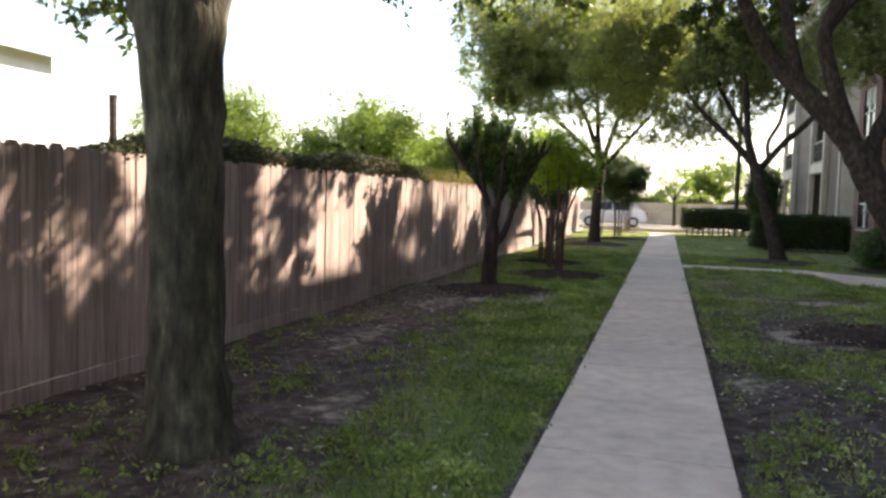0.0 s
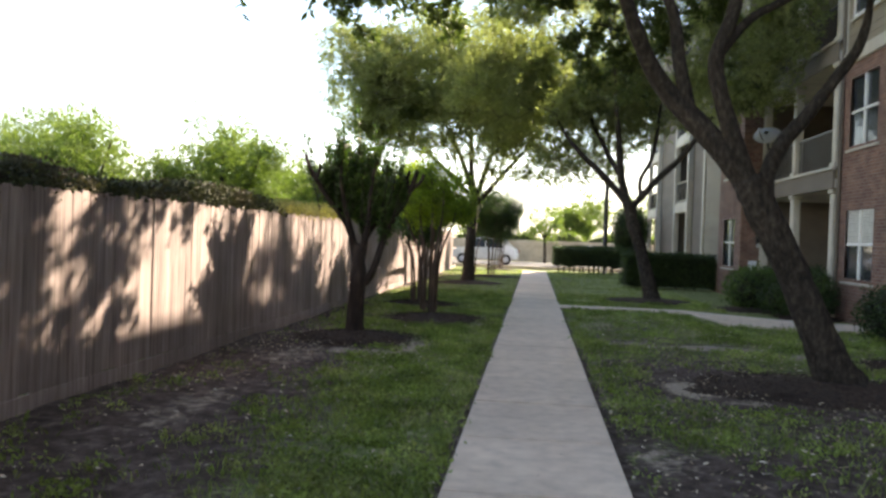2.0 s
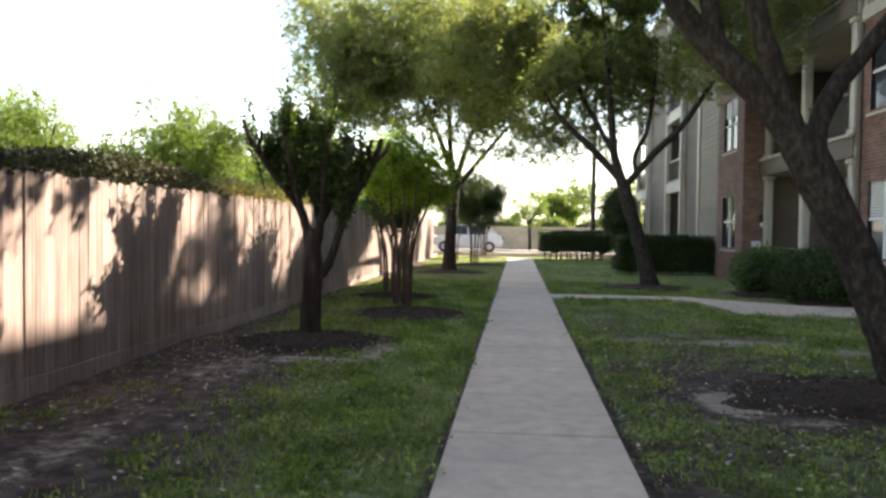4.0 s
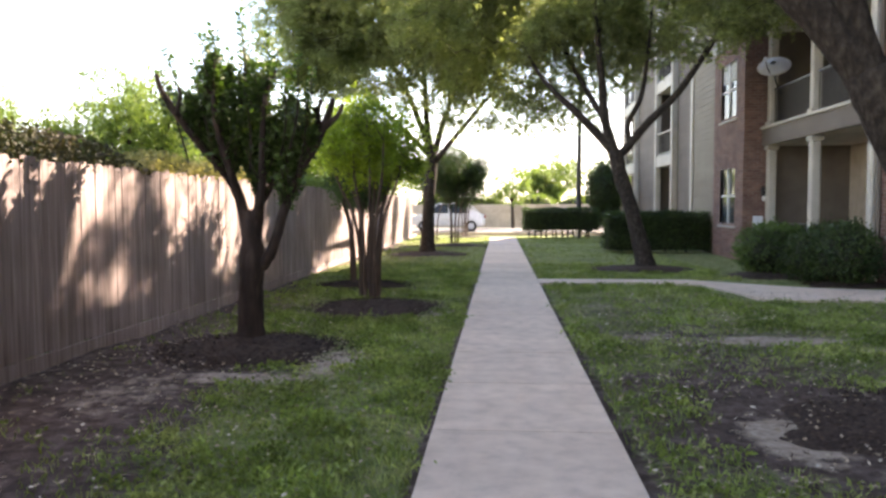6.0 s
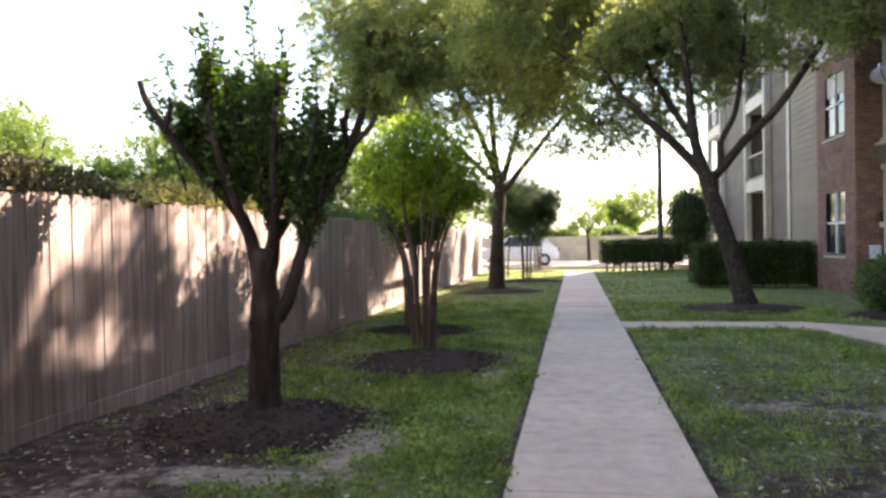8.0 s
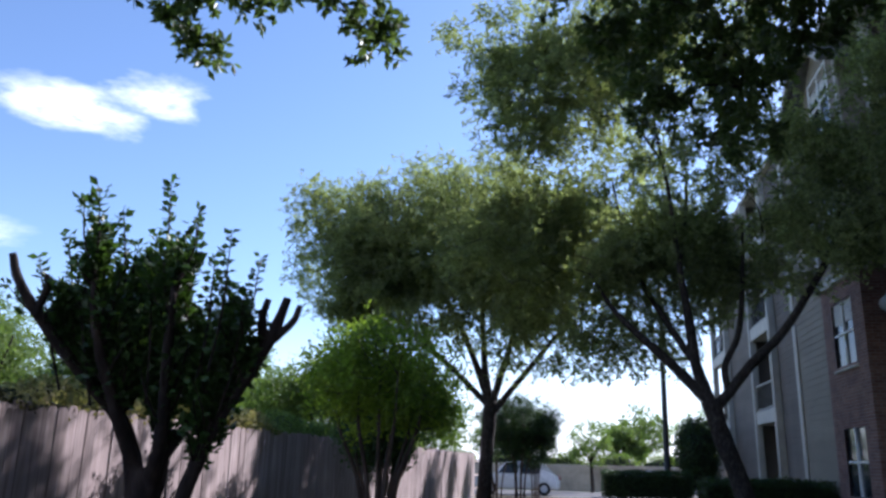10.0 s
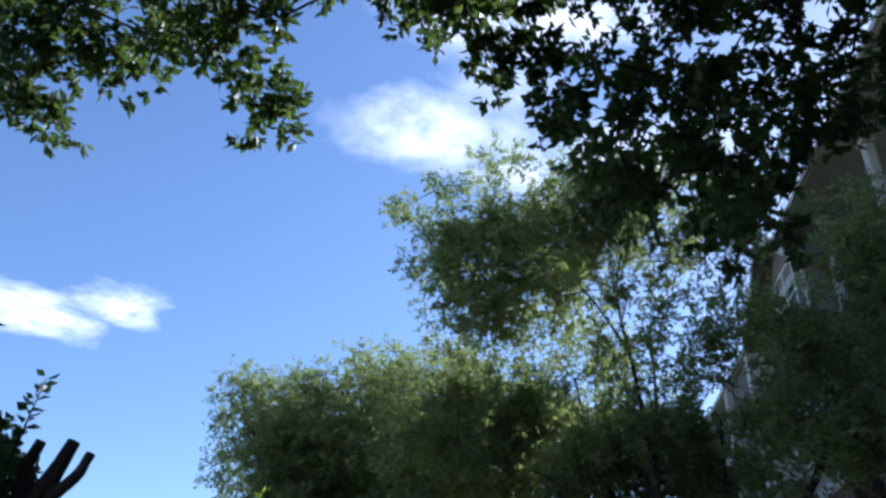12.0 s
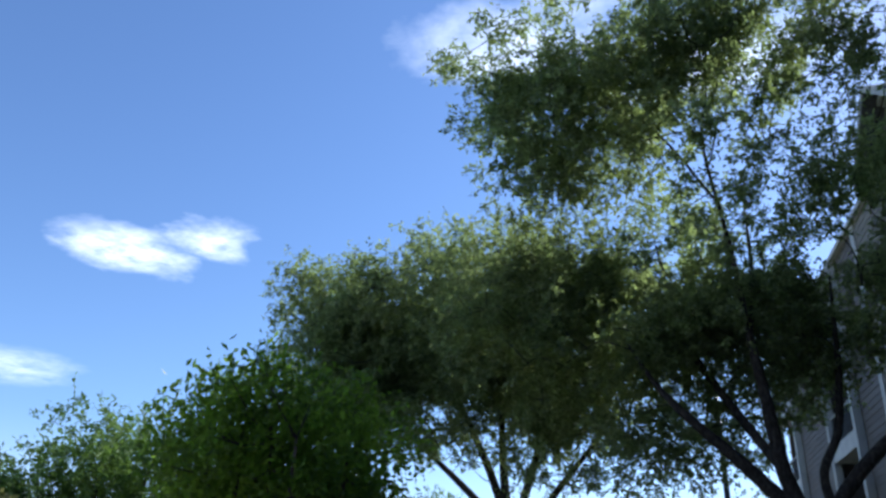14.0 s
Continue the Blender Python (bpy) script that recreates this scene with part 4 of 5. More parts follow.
def crape_pruned():
    """Pruned crape myrtle: short trunk, knuckled limbs and upright leafy shoots."""
    rng = np.random.default_rng(31)
    root = thing("crape_myrtle", "pruned crape myrtle with knuckled limbs and upright leafy shoots", "tree", "crape myrtles", (-2.95, 11.9, 0))
    off = np.array((-2.95, 11.9, 0))
    limbs = [
        (((-2.95, 11.9, -0.05), (-2.95, 11.9, 0.15), (-2.93, 11.88, 0.5), (-2.9, 11.85, 0.85), (-2.91, 11.85, 1.2), (-2.93, 11.85, 1.45)), (0.19, 0.15, 0.13, 0.14, 0.1, 0.07)),
        (((-2.95, 11.85, 1.15), (-3.0, 11.82, 1.5), (-3.1, 11.75, 1.78), (-3.24, 11.55, 2.02), (-3.38, 11.35, 2.25), (-3.56, 11.12, 2.62), (-3.61, 11.06, 2.82)), (0.075, 0.065, 0.058, 0.05, 0.042, 0.034, 0.024)),
        (((-2.88, 11.9, 1.15), (-2.83, 11.9, 1.5), (-2.86, 11.92, 1.85), (-2.96, 12.0, 2.3), (-3.02, 12.05, 2.8)), (0.07, 0.06, 0.05, 0.038, 0.022)),
        (((-2.8, 11.85, 0.82), (-2.66, 11.8, 1.02), (-2.52, 11.8, 1.45), (-2.4, 11.85, 1.8), (-2.2, 11.9, 2.15), (-2.07, 11.95, 2.45), (-2.0, 11.97, 2.68)), (0.075, 0.062, 0.055, 0.052, 0.048, 0.046, 0.03)),
        (((-2.87, 11.85, 1.3), (-2.74, 11.7, 1.7), (-2.68, 11.55, 2.2), (-2.6, 11.4, 2.65)), (0.06, 0.048, 0.036, 0.022)),
        (((-2.96, 11.83, 1.4), (-3.03, 11.6, 1.8), (-3.1, 11.35, 2.3), (-3.08, 11.2, 2.7)), (0.055, 0.045, 0.036, 0.022)),
        (((-2.83, 11.9, 1.5), (-2.62, 12.1, 1.95), (-2.5, 12.3, 2.4)), (0.045, 0.036, 0.024)),
        (((-3.1, 11.75, 1.78), (-3.26, 11.95, 2.2), (-3.32, 12.05, 2.6)), (0.045, 0.034, 0.022)),
        (((-3.48, 11.2, 2.42), (-3.42, 11.2, 2.6), (-3.42, 11.18, 2.7)), (0.026, 0.024, 0.018)),
        (((-2.14, 11.92, 2.3), (-2.16, 11.9, 2.5), (-2.12, 11.9, 2.66)), (0.036, 0.03, 0.024)),
        (((-2.1, 11.95, 2.35), (-1.94, 11.95, 2.5), (-1.9, 11.97, 2.62)), (0.034, 0.028, 0.022)),
        (((-2.12, 11.95, 2.32), (-2.2, 12.0, 2.52), (-2.22, 12.0, 2.6)), (0.03, 0.026, 0.02)),
    ]
    tops = []
    for i, (pts, rad) in enumerate(limbs):
        g = Geo()
        p, r = g.tube(np.array(pts) - off, rad, 10 if i == 0 else 8, 4, rng, 0.08)
        part("trunk" if i == 0 else "limb", g, M_CRAPE_DARK, root, smooth=True)
        if 1 <= i <= 7:
            tops += [(q, 0.75 if i in (1, 3) else 1.0) for q in p[len(p) // 3:]]
    shoots, leaf_at, leaf_out = Geo(), [], []
    for k in range(420):
        b, vig = tops[rng.integers(len(tops))]
        if b[0] < -0.5 and b[2] > 2.3 or b[0] > 0.68 and b[2] > 2.1:
            continue
        ln = rng.uniform(0.25, 0.8) * vig * (1.0 if b[2] < 2.3 else 0.75)
        top = b + np.array([rng.normal() * 0.1, rng.normal() * 0.12, ln])
        top[2] = min(top[2], 3.16 + 0.14 * rng.normal())
        mid = (b + top) / 2 + rng.normal(size=3) * 0.03
        shoots.tube([b, mid, top], [0.011, 0.008, 0.003], 4, 2, cap=False)
        m = int(14 + ln * 75)
        for u in rng.uniform(0.1, 1.0, m):
            c = (1 - u) * b + u * top + rng.normal(size=3) * 0.02
            leaf_at.append(c)
            a = rng.uniform(0, 2 * np.pi)
            leaf_out.append((math.cos(a) * 2.2, math.sin(a) * 2.2, 1.0))
    for sx, sy, z1 in ((-3.75, 11.5, 2.91), (-3.87, 11.95, 3.21), (-3.5, 11.8, 3.07), (-3.22, 11.65, 3.3), (-2.85, 11.5, 2.82), (-3.04, 11.95, 3.65), (-2.69, 11.8, 3.36), (-2.45, 11.65, 2.93), (-2.27, 11.5, 3.05), (-2.23, 11.95, 2.99), (-2.26, 11.8, 2.73), (-3.3, 11.3, 2.8), (-3.45, 11.8, 3.0), (-3.2, 12.1, 3.25)):
        z0 = z1 - 0.95
        b, top = np.array((sx * 0.75 - 0.7, sy * 0.6 + 4.72, z0)) - off, np.array((sx, sy, z1)) - off
        shoots.tube([b, (b + top) / 2 + np.array((0.05, -0.05, -0.08)), top], [0.012, 0.009, 0.003], 4, 3, cap=False)
        turn = rng.uniform(0, 6.28)
        for i, u in enumerate(np.linspace(0.12, 1.0, 26)):
            for a in (turn + i * 1.2, turn + i * 1.2 + 3.14, turn + i * 1.2 + 1.5):
                leaf_at.append((1 - u) * b + u * top + rng.normal(size=3) * 0.008)
                leaf_out.append((math.cos(a) * 4, math.sin(a) * 4, 1.6))
    part("shoot_work", shoots, M_CRAPE_DARK, root, kind="stuff", smooth=True)
    v, q = leaves(np.array(leaf_at), rng, 0.074, 0.046, 0.0, out=np.array(leaf_out))
    part("crown", Geo().put(v, q), M_CRAPE_LEAF, root, kind="stuff")


def crape_multi(x, y, height, spread, label, seed, stems=8, leaf=M_CRAPE_LEAF, count=330, bark=M_CRAPE_MID, skirt=0.0):
    """Unpruned crape myrtle: a sheaf of slender stems and a round leafy head."""
    rng = np.random.default_rng(seed)
    root = thing("crape_myrtle", label, "tree", "crape myrtles", (x, y, 0))
    ends = []
    for k in range(stems):
        a = k * 2 * math.pi / stems + rng.uniform(-0.3, 0.3)
        c, s = math.cos(a), math.sin(a)
        b = 0.11 + 0.06 * rng.uniform()
        sp = spread * rng.uniform(0.32, 0.62) * (1.25 if k % 4 == 0 else 1.0)
        g = Geo()
        p, r = g.tube([(c * b, s * b, -0.06), (c * b * 1.15, s * b * 1.15, 0.25 * height), (c * (b + sp * 0.22), s * (b + sp * 0.22), 0.43 * height), (c * (b + sp * 0.62), s * (b + sp * 0.62), 0.6 * height), (c * sp, s * sp, 0.78 * height)],
                      (0.036, 0.028, 0.026, 0.021, 0.01), 8, 3, rng, 0.06)
        part("stem", g, bark, root, smooth=True)
        ends.append(p[len(p) // 2:])
    wood = np.vstack(ends)
    z0 = 0.55 * height
    blobs = [(0, 0, 0.765 * height, spread, spread, 0.215 * height), (-0.25 * spread, -0.1, 0.8 * height, 0.6 * spread, 0.6 * spread, 0.21 * height), (0.4 * spread, 0.1, 0.7 * height, 0.55 * spread, 0.6 * spread, 0.15 * height)]
    if skirt:
        blobs += [(0.1, 0, 0.56 * height, 0.85 * spread, 0.85 * spread, skirt * height)]
    cs = in_blobs(blobs, count, rng, 0.42)
    cs = cs[cs[:, 2] > z0 - 0.15 - skirt * height]
    g = Geo()
    for c in cs[:120]:
        near = wood[np.argmin(((wood - c) ** 2).sum(1))]
        g.tube([near, (near + c) / 2 + np.array((0, 0, -0.04)), c], [0.009, 0.006, 0.003], 4, 2, cap=False)
    part("twig_work", g, bark, root, kind="stuff", smooth=True)
    pts = clumps(cs, 46, 0.085, rng, 1.0)
    v, q = leaves(pts, rng, 0.07, 0.036, 0.0, up=0.4)
    part("crown", Geo().put(v, q), leaf, root, kind="stuff")


crape_pruned()
crape_multi(-2.28, 16.1, 3.24, 1.02, "multi-stemmed crape myrtle with a bright round crown", 32, leaf=M_LIME_LIT)
crape_multi(-2.8, 18.1, 2.6, 0.62, "slender crape myrtle with dark stems by the fence", 33, 6)
crape_multi(-1.9, 33.3, 3.8, 1.45, "dark crape myrtle in a mulch bed", 34, 5, leaf=M_HEDGE, count=700, skirt=0.2)
crape_multi(-2.95, 36.6, 3.3, 0.9, "crape myrtle near the end of the fence", 35, 4, count=200)
crape_multi(-1.85, 41.6, 4.0, 1.1, "small crape myrtle at the edge of the lawn", 36, 4, leaf=M_HEDGE, count=450, skirt=0.2)


# ---- hedges and shrubs ----
def leafy_solid(name, label, category, blobs, count, size, leaf, seed, at, group="", core=0.8, stems=0, spread=0.06):
    """Shrub or hedge: a solid dark core, which closes the gaps, under a skin of leaves."""
    rng = np.random.default_rng(seed)
    root = thing(name, label, category, group, at)
    g = Geo()
    for cx, cy, cz, rx, ry, rz in blobs:
        bm = bmesh.new()
        bmesh.ops.create_icosphere(bm, subdivisions=3, radius=1)
        for v in bm.verts:
            k = core * (1 + 0.16 * noise.noise(v.co * 2.3 + Vector((cx, cy, seed))))
            v.co = Vector((cx + v.co.x * rx * k, cy + v.co.y * ry * k, max(0.02, cz + v.co.z * rz * k)))
        g.absorb(bm)
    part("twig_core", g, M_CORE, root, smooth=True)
    for k in range(stems):
        a = rng.uniform(0, 6.28)
        b = blobs[rng.integers(len(blobs))]
        part("stem", Geo().pipe([(b[0] + 0.1 * math.cos(a), b[1] + 0.1 * math.sin(a), -0.05), (b[0] + 0.2 * math.cos(a), b[1] + 0.2 * math.sin(a), b[2])], (0.03, 0.02), 6, 1), M_BARK, root)
    pts = in_blobs(blobs, count, rng, 0.16)
    lump = np.array([noise.noise(Vector(p) * 1.7 + Vector((seed, 0, 0))) for p in pts[::6]])
    pts = pts + np.repeat(lump, 6)[:len(pts), None] * 0.12 * rng.uniform(0.4, 1.2, (len(pts), 1))
    pts = pts[pts[:, 2] > 0.05] + rng.normal(size=(int((pts[:, 2] > 0.05).sum()), 3)) * spread
    v, q = leaves(pts, rng, size[0], size[1], 0.0, up=0.5)
    part("foliage", Geo().put(v, q), leaf, root, kind="stuff")
    return root


def clipped_hedge(label, x0, x1, y0, y1, z0, z1, seed, count, stems):
    rng = np.random.default_rng(seed)
    root = thing("hedge", label, "hedge", "clipped hedges", ((x0 + x1) / 2, (y0 + y1) / 2, 0))
    c = np.array(((x0 + x1) / 2, (y0 + y1) / 2, 0))
    bm = bmesh.new()
    bmesh.ops.create_cube(bm, size=1)
    bmesh.ops.subdivide_edges(bm, edges=bm.edges[:], cuts=9, use_grid_fill=True)
    for v in bm.verts:
        p = Vector((v.co.x * (x1 - x0 - 0.16), v.co.y * (y1 - y0 - 0.16), (v.co.z + 0.5) * (z1 - z0 - 0.1) + z0))
        v.co = p + p.normalized() * 0.05 * noise.noise(p * 3 + Vector((seed, 0, 0)))
    g = Geo()
    g.absorb(bm)
    # solid dark filler behind the leaves, so no gaps open
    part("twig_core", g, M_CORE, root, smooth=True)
    dims = np.array((x1 - x0, y1 - y0, z1 - z0))
    pts = rng.uniform(-0.5, 0.5, (count, 3))
    face = rng.choice(3, count, p=(0.15, 0.4, 0.45))
    pts[np.arange(count), face] = np.where(rng.uniform(size=count) < 0.6, np.where(face == 1, -0.5, 0.5), np.where(face == 2, 0.5, rng.choice([-0.5, 0.5], count)))
    pts = pts * dims + np.array((0, 0, (z0 + z1) / 2)) + rng.normal(size=(count, 3)) * 0.045
    bumps = np.array([noise.noise(Vector(p + c) * 1.4) for p in pts]) * 0.09
    pts[:, 2] += bumps
    pts[:, 1] -= bumps
    v, q = leaves(pts, rng, 0.07, 0.04, 0.0, up=0.4)
    part("foliage", Geo().put(v, q), M_HEDGE, root, kind="stuff")
    for k in range(stems):
        x = (k + 0.5) / stems * (x1 - x0 - 0.3) - (x1 - x0 - 0.3) / 2 + rng.normal() * 0.05
        part("stem", Geo().pipe([(x, 0, -0.05), (x + 0.05 * rng.normal(), 0, z0 + 0.1)], (0.05, 0.04), 6, 1), M_BARK, root)


clipped_hedge("low clipped hedge in front of the apartment building", 3.3, 6.5, 28.9, 30.2, 0.06, 1.2, 41, 16000, 4)
clipped_hedge("clipped hedge on bare stems at the end of the sidewalk", 0.95, 4.4, 40.2, 41.4, 0.36, 1.3, 42, 12000, 12)
SHRUBS = "foundation shrubs"
leafy_solid("shrub", "loose light-green shrub in a mulch bed", "shrub", [(0, 0, 0.5, 0.75, 0.7, 0.6), (0.45, -0.2, 0.45, 0.6, 0.6, 0.5)], 9000, (0.075, 0.042), M_CRAPE_LEAF, 43, (5.75, 20.9, 0), SHRUBS)
leafy_solid("shrub", "rounded dark-green shrub before the porch", "shrub", [(0, 0, 0.5, 0.85, 0.75, 0.6), (0.6, 0.2, 0.5, 0.7, 0.6, 0.55)], 9000, (0.07, 0.04), M_HEDGE, 44, (6.75, 20.4, 0), SHRUBS)
leafy_solid("shrub", "broad dark-green shrub at the corner of the brick wing", "shrub", [(0, 0, 0.5, 0.65, 0.7, 0.65), (-0.3, 0.5, 0.45, 0.6, 0.6, 0.55)], 8000, (0.075, 0.045), M_HEDGE, 48, (6.4, 18.8, 0), SHRUBS)
leafy_solid("shrub", "rounded dark-green shrub against the brick wall", "shrub", [(0, 0, 0.45, 0.7, 0.65, 0.55)], 6000, (0.07, 0.04), M_HEDGE, 45, (6.3, 22.2, 0), SHRUBS)
leafy_solid("shrub", "dark-green shrub along the brick wing", "shrub", [(0, 0, 0.45, 0.55, 0.9, 0.55), (0, -1.2, 0.45, 0.5, 0.8, 0.5)], 7000, (0.07, 0.04), M_HEDGE, 46, (6.55, 14.6, 0), SHRUBS)
leafy_solid("round_shrub", "tall rounded shrub by the parking lot", "shrub", [(0, 0, 2.35, 1.0, 1.0, 1.35), (0.1, 0, 1.3, 0.8, 0.8, 0.9)], 12000, (0.1, 0.055), M_HEDGE, 47, (5.1, 43.2, 0), stems=5)


# ---- apartment building ----
FLOOR = 3.05


def window_unit(parent, x, y0, y1, z0, z1, blind=0.0):
    """Double window facing the lawn: white frame, meeting rail, bars, glass and sill."""
    w = new("window", wall_with_holes(x - 0.035, x + 0.05, y0 - 0.07, y1 + 0.07, z0 - 0.07, z1 + 0.07, [(y0, y1, z0, z1)]).mesh("window_frame", M_WHITE))
    w.parent = parent
    ym, zm = (y0 + y1) / 2, (z0 + z1) / 2
    part("mullion", Geo().box((x - 0.03, ym - 0.04, z0), (x + 0.045, ym + 0.04, z1), 0.006), M_WHITE, w)
    for a, b in ((y0, ym - 0.04), (ym + 0.04, y1)):
        part("meeting_rail", Geo().box((x - 0.02, a, zm - 0.03), (x + 0.04, b, zm + 0.03), 0.005), M_WHITE, w)
        part("pane", Geo().box((x + 0.015, a, z0), (x + 0.022, b, zm - 0.03)), M_GLASS, w)
        part("pane", Geo().box((x + 0.028, a, zm + 0.03), (x + 0.035, b, z1)), M_GLASS, w)
        if blind:
            g = Geo()
            for k in range(int((z1 - z0) * blind / 0.06)):
                z = z1 - 0.03 - k * 0.06
                g.box((x + 0.006, a + 0.01, z - 0.026), (x + 0.011, b - 0.01, z + 0.024))
            part("blind", g, M_BLIND, w, "pale slatted blind", kind="stuff")
    part("sill", Geo().box((x - 0.09, y0 - 0.12, z0 - 0.13), (x + 0.02, y1 + 0.12, z0 - 0.072), 0.01), M_TRIM, w)


def wall_with_holes(x0, x1, y0, y1, z0, z1, holes):
    """One connected wall slab along y, x0..x1 thick, with openings (ya, yb, za, zb)."""
    ys = sorted({y0, y1, *[min(max(v, y0), y1) for h in holes for v in h[:2]]})
    zs = sorted({z0, z1, *[min(max(v, z0), z1) for h in holes for v in h[2:]]})
    solid = lambda i, k: 0 <= i < len(ys) - 1 and 0 <= k < len(zs) - 1 and not any(
        a - 1e-6 <= ys[i] and ys[i + 1] <= b + 1e-6 and c - 1e-6 <= zs[k] and zs[k + 1] <= d + 1e-6 for a, b, c, d in holes)
    n = len(zs)
    v = [(x, y, z) for x in (x0, x1) for y in ys for z in zs]
    at = lambda f, i, k: f * len(ys) * n + i * n + k
    q = []
    for i in range(len(ys) - 1):
        for k in range(n - 1):
            if not solid(i, k):
                continue
            q += [(at(0, i, k), at(0, i, k + 1), at(0, i + 1, k + 1), at(0, i + 1, k)), (at(1, i, k), at(1, i + 1, k), at(1, i + 1, k + 1), at(1, i, k + 1))]
            for di, dk, a, b in ((-1, 0, (i, k), (i, k + 1)), (1, 0, (i + 1, k + 1), (i + 1, k)), (0, -1, (i + 1, k), (i, k)), (0, 1, (i, k + 1), (i + 1, k + 1))):
                if not solid(i + di, k + dk):
                    q.append((at(0, *a), at(1, *a), at(1, *b), at(0, *b)))
    return Geo().put(v, q)


def laps(parent, x, y0, y1, z0, z1, material, holes=(), step=0.19):
    """Horizontal lap boards on a wall, each one tilted out at its foot."""
    cache = {}
    z = z0
    while z < z1 - 0.02:
        spans = [(y0, y1)]
        for ya, yb, za, zb in holes:
            if z + step > za and z < zb:
                spans = [s for a, b in spans for s in ((a, min(b, ya)), (max(a, yb), b)) if s[1] - s[0] > 0.02]
        for a, b in spans:
            key = round(b - a, 3)
            if key not in cache:
                g = Geo()
                h = step + 0.015
                g.put([(-0.024, 0, 0), (-0.004, 0, 0), (-0.002, 0, h), (-0.008, 0, h), (-0.024, b - a, 0), (-0.004, b - a, 0), (-0.002, b - a, h), (-0.008, b - a, h)],
                      [(0, 1, 2, 3), (7, 6, 5, 4), (0, 4, 5, 1), (3, 2, 6, 7), (4, 0, 3, 7), (1, 5, 6, 2)])
                cache[key] = g.mesh("lap_board", material)
            ob = new("lap_board", cache[key])
            ob.location, ob.parent = (x, a, z), parent
        z += step


def build_apartments():
    root = thing("apartment_building", "four-storey brick and siding apartment building with balconies", "building", at=(0, 0, 0))
    TOP, TOPF = 12.6, 11.7
    rows = [(0.98 + FLOOR * k, 2.55 + FLOOR * k) for k in range(4)]
    near = [(17.05, 18.55, a, b) for a, b in rows]
    bay = [(26.15, 27.65, a, b) for a, b in rows]
    # near wing
    W = part("wall", wall_with_holes(7.12, 7.42, -24, 19.0, -0.2, 5.95, near), M_BRICK, root, "red-brown brick wall")
    W2 = part("wall", wall_with_holes(7.15, 7.42, -24, 19.0, 6.25, TOP, near), M_SIDING, root, "beige lap siding")
    part("band", Geo().box((7.05, -24, 5.95), (7.42, 19.03, 6.25), 0.02), M_TRIM, root, "cream trim band")
    laps(W2, 7.15, 12.0, 18.88, 6.26, TOP, M_SIDING, [(a - 0.08, b + 0.08, c - 0.14, d + 0.08) for a, b, c, d in near])
    part("corner_board", Geo().box((7.1, 18.88, 6.25), (7.16, 19.02, TOP), 0.006), M_TRIM, root)
    part("wall", Geo().box((7.42, 18.75, -0.2), (9.4, 19.0, TOP)), M_BRICK, root)
    part("downspout", Geo().pipe([(7.06, 18.93, 0.1), (7.06, 18.93, 12.2)], (0.045, 0.045), 8, 1), M_TAUPE, root, "taupe downspout")
    for i, h in enumerate(near):
        window_unit(root, 7.16, *h, blind=0.5 if i % 2 == 0 else 0.0)
    # porch block
    part("wall", wall_with_holes(9.3, 9.6, 19.0, 25.4, -0.2, TOP, [(20.2, 21.15, 0.1 + FLOOR * k, 2.2 + FLOOR * k) for k in range(4)] + [(22.6, 24.4, 0.15 + FLOOR * k, 2.25 + FLOOR * k) for k in range(4)]), M_STUCCO, root, "tan porch back wall")
    for k in range(4):
        z = FLOOR * k + 0.1
        d = new("door", Geo().box((9.34, 20.2, z), (9.39, 21.15, z + 2.1), 0.006).mesh("door", M_DOOR))
        d.parent = root
        part("door_frame", wall_with_holes(9.25, 9.32, 20.12, 21.23, z, z + 2.2, [(20.2, 21.15, z - 1, z + 2.1)]), M_TRIM, d)
        part("door_handle", Geo().pipe([(9.34, 20.3, z + 1.0), (9.28, 20.3, z + 1.0), (9.28, 20.42, z + 1.0)], (0.012, 0.012, 0.012), 6, 1), M_DARKMETAL, d)
        part("pane", Geo().box((9.4, 22.6, z + 0.05), (9.41, 24.4, z + 2.15)), M_GLASS, root, "dark sliding door glass")
        part("door_jamb", Geo().box((9.3, 23.46, z + 0.05), (9.4, 23.54, z + 2.15), 0.006), M_TRIM, root)
        if k:
            zf = FLOOR * k
            part("balcony_slab", Geo().box((7.0, 19.01, zf + 0.06), (9.29, 25.39, zf + 0.3), 0.015), M_SOFFIT, root)
            part("balcony_fascia", Geo().box((6.95, 19.01, zf + 0.05), (7.0, 25.39, zf + 0.5), 0.012), M_TAUPE, root, "taupe balcony fascia")
            part("fascia_cap", Geo().box((6.9, 19.02, zf + 0.5), (7.02, 25.38, zf + 0.57), 0.012), M_TRIM, root)
    part("porch_floor", Geo().box((6.9, 19.01, -0.1), (9.29, 25.39, 0.09), 0.015), M_CONCRETE, root)
    for y in (19.25, 22.2, 25.12):
        for k in range(4):
            z0, z1 = (0.09 if k == 0 else FLOOR * k + 0.57), FLOOR * (k + 1) + 0.05
            z1 = min(z1, TOP - 0.1)
            c = part("column", Geo().box((7.02, y - 0.11, z0 + 0.12), (7.24, y + 0.11, z1 - 0.12), 0.03), M_TRIM, root, "cream square column")
            part("capital", Geo().box((6.98, y - 0.15, z1 - 0.12), (7.28, y + 0.15, z1), 0.02), M_TRIM, c)
            part("plinth", Geo().box((6.98, y - 0.15, z0), (7.28, y + 0.15, z0 + 0.12), 0.02), M_TRIM, c)
    bal = Geo().box((-0.009, -0.009, 0), (0.009, 0.009, 0.86)).mesh("baluster", M_DARKMETAL)
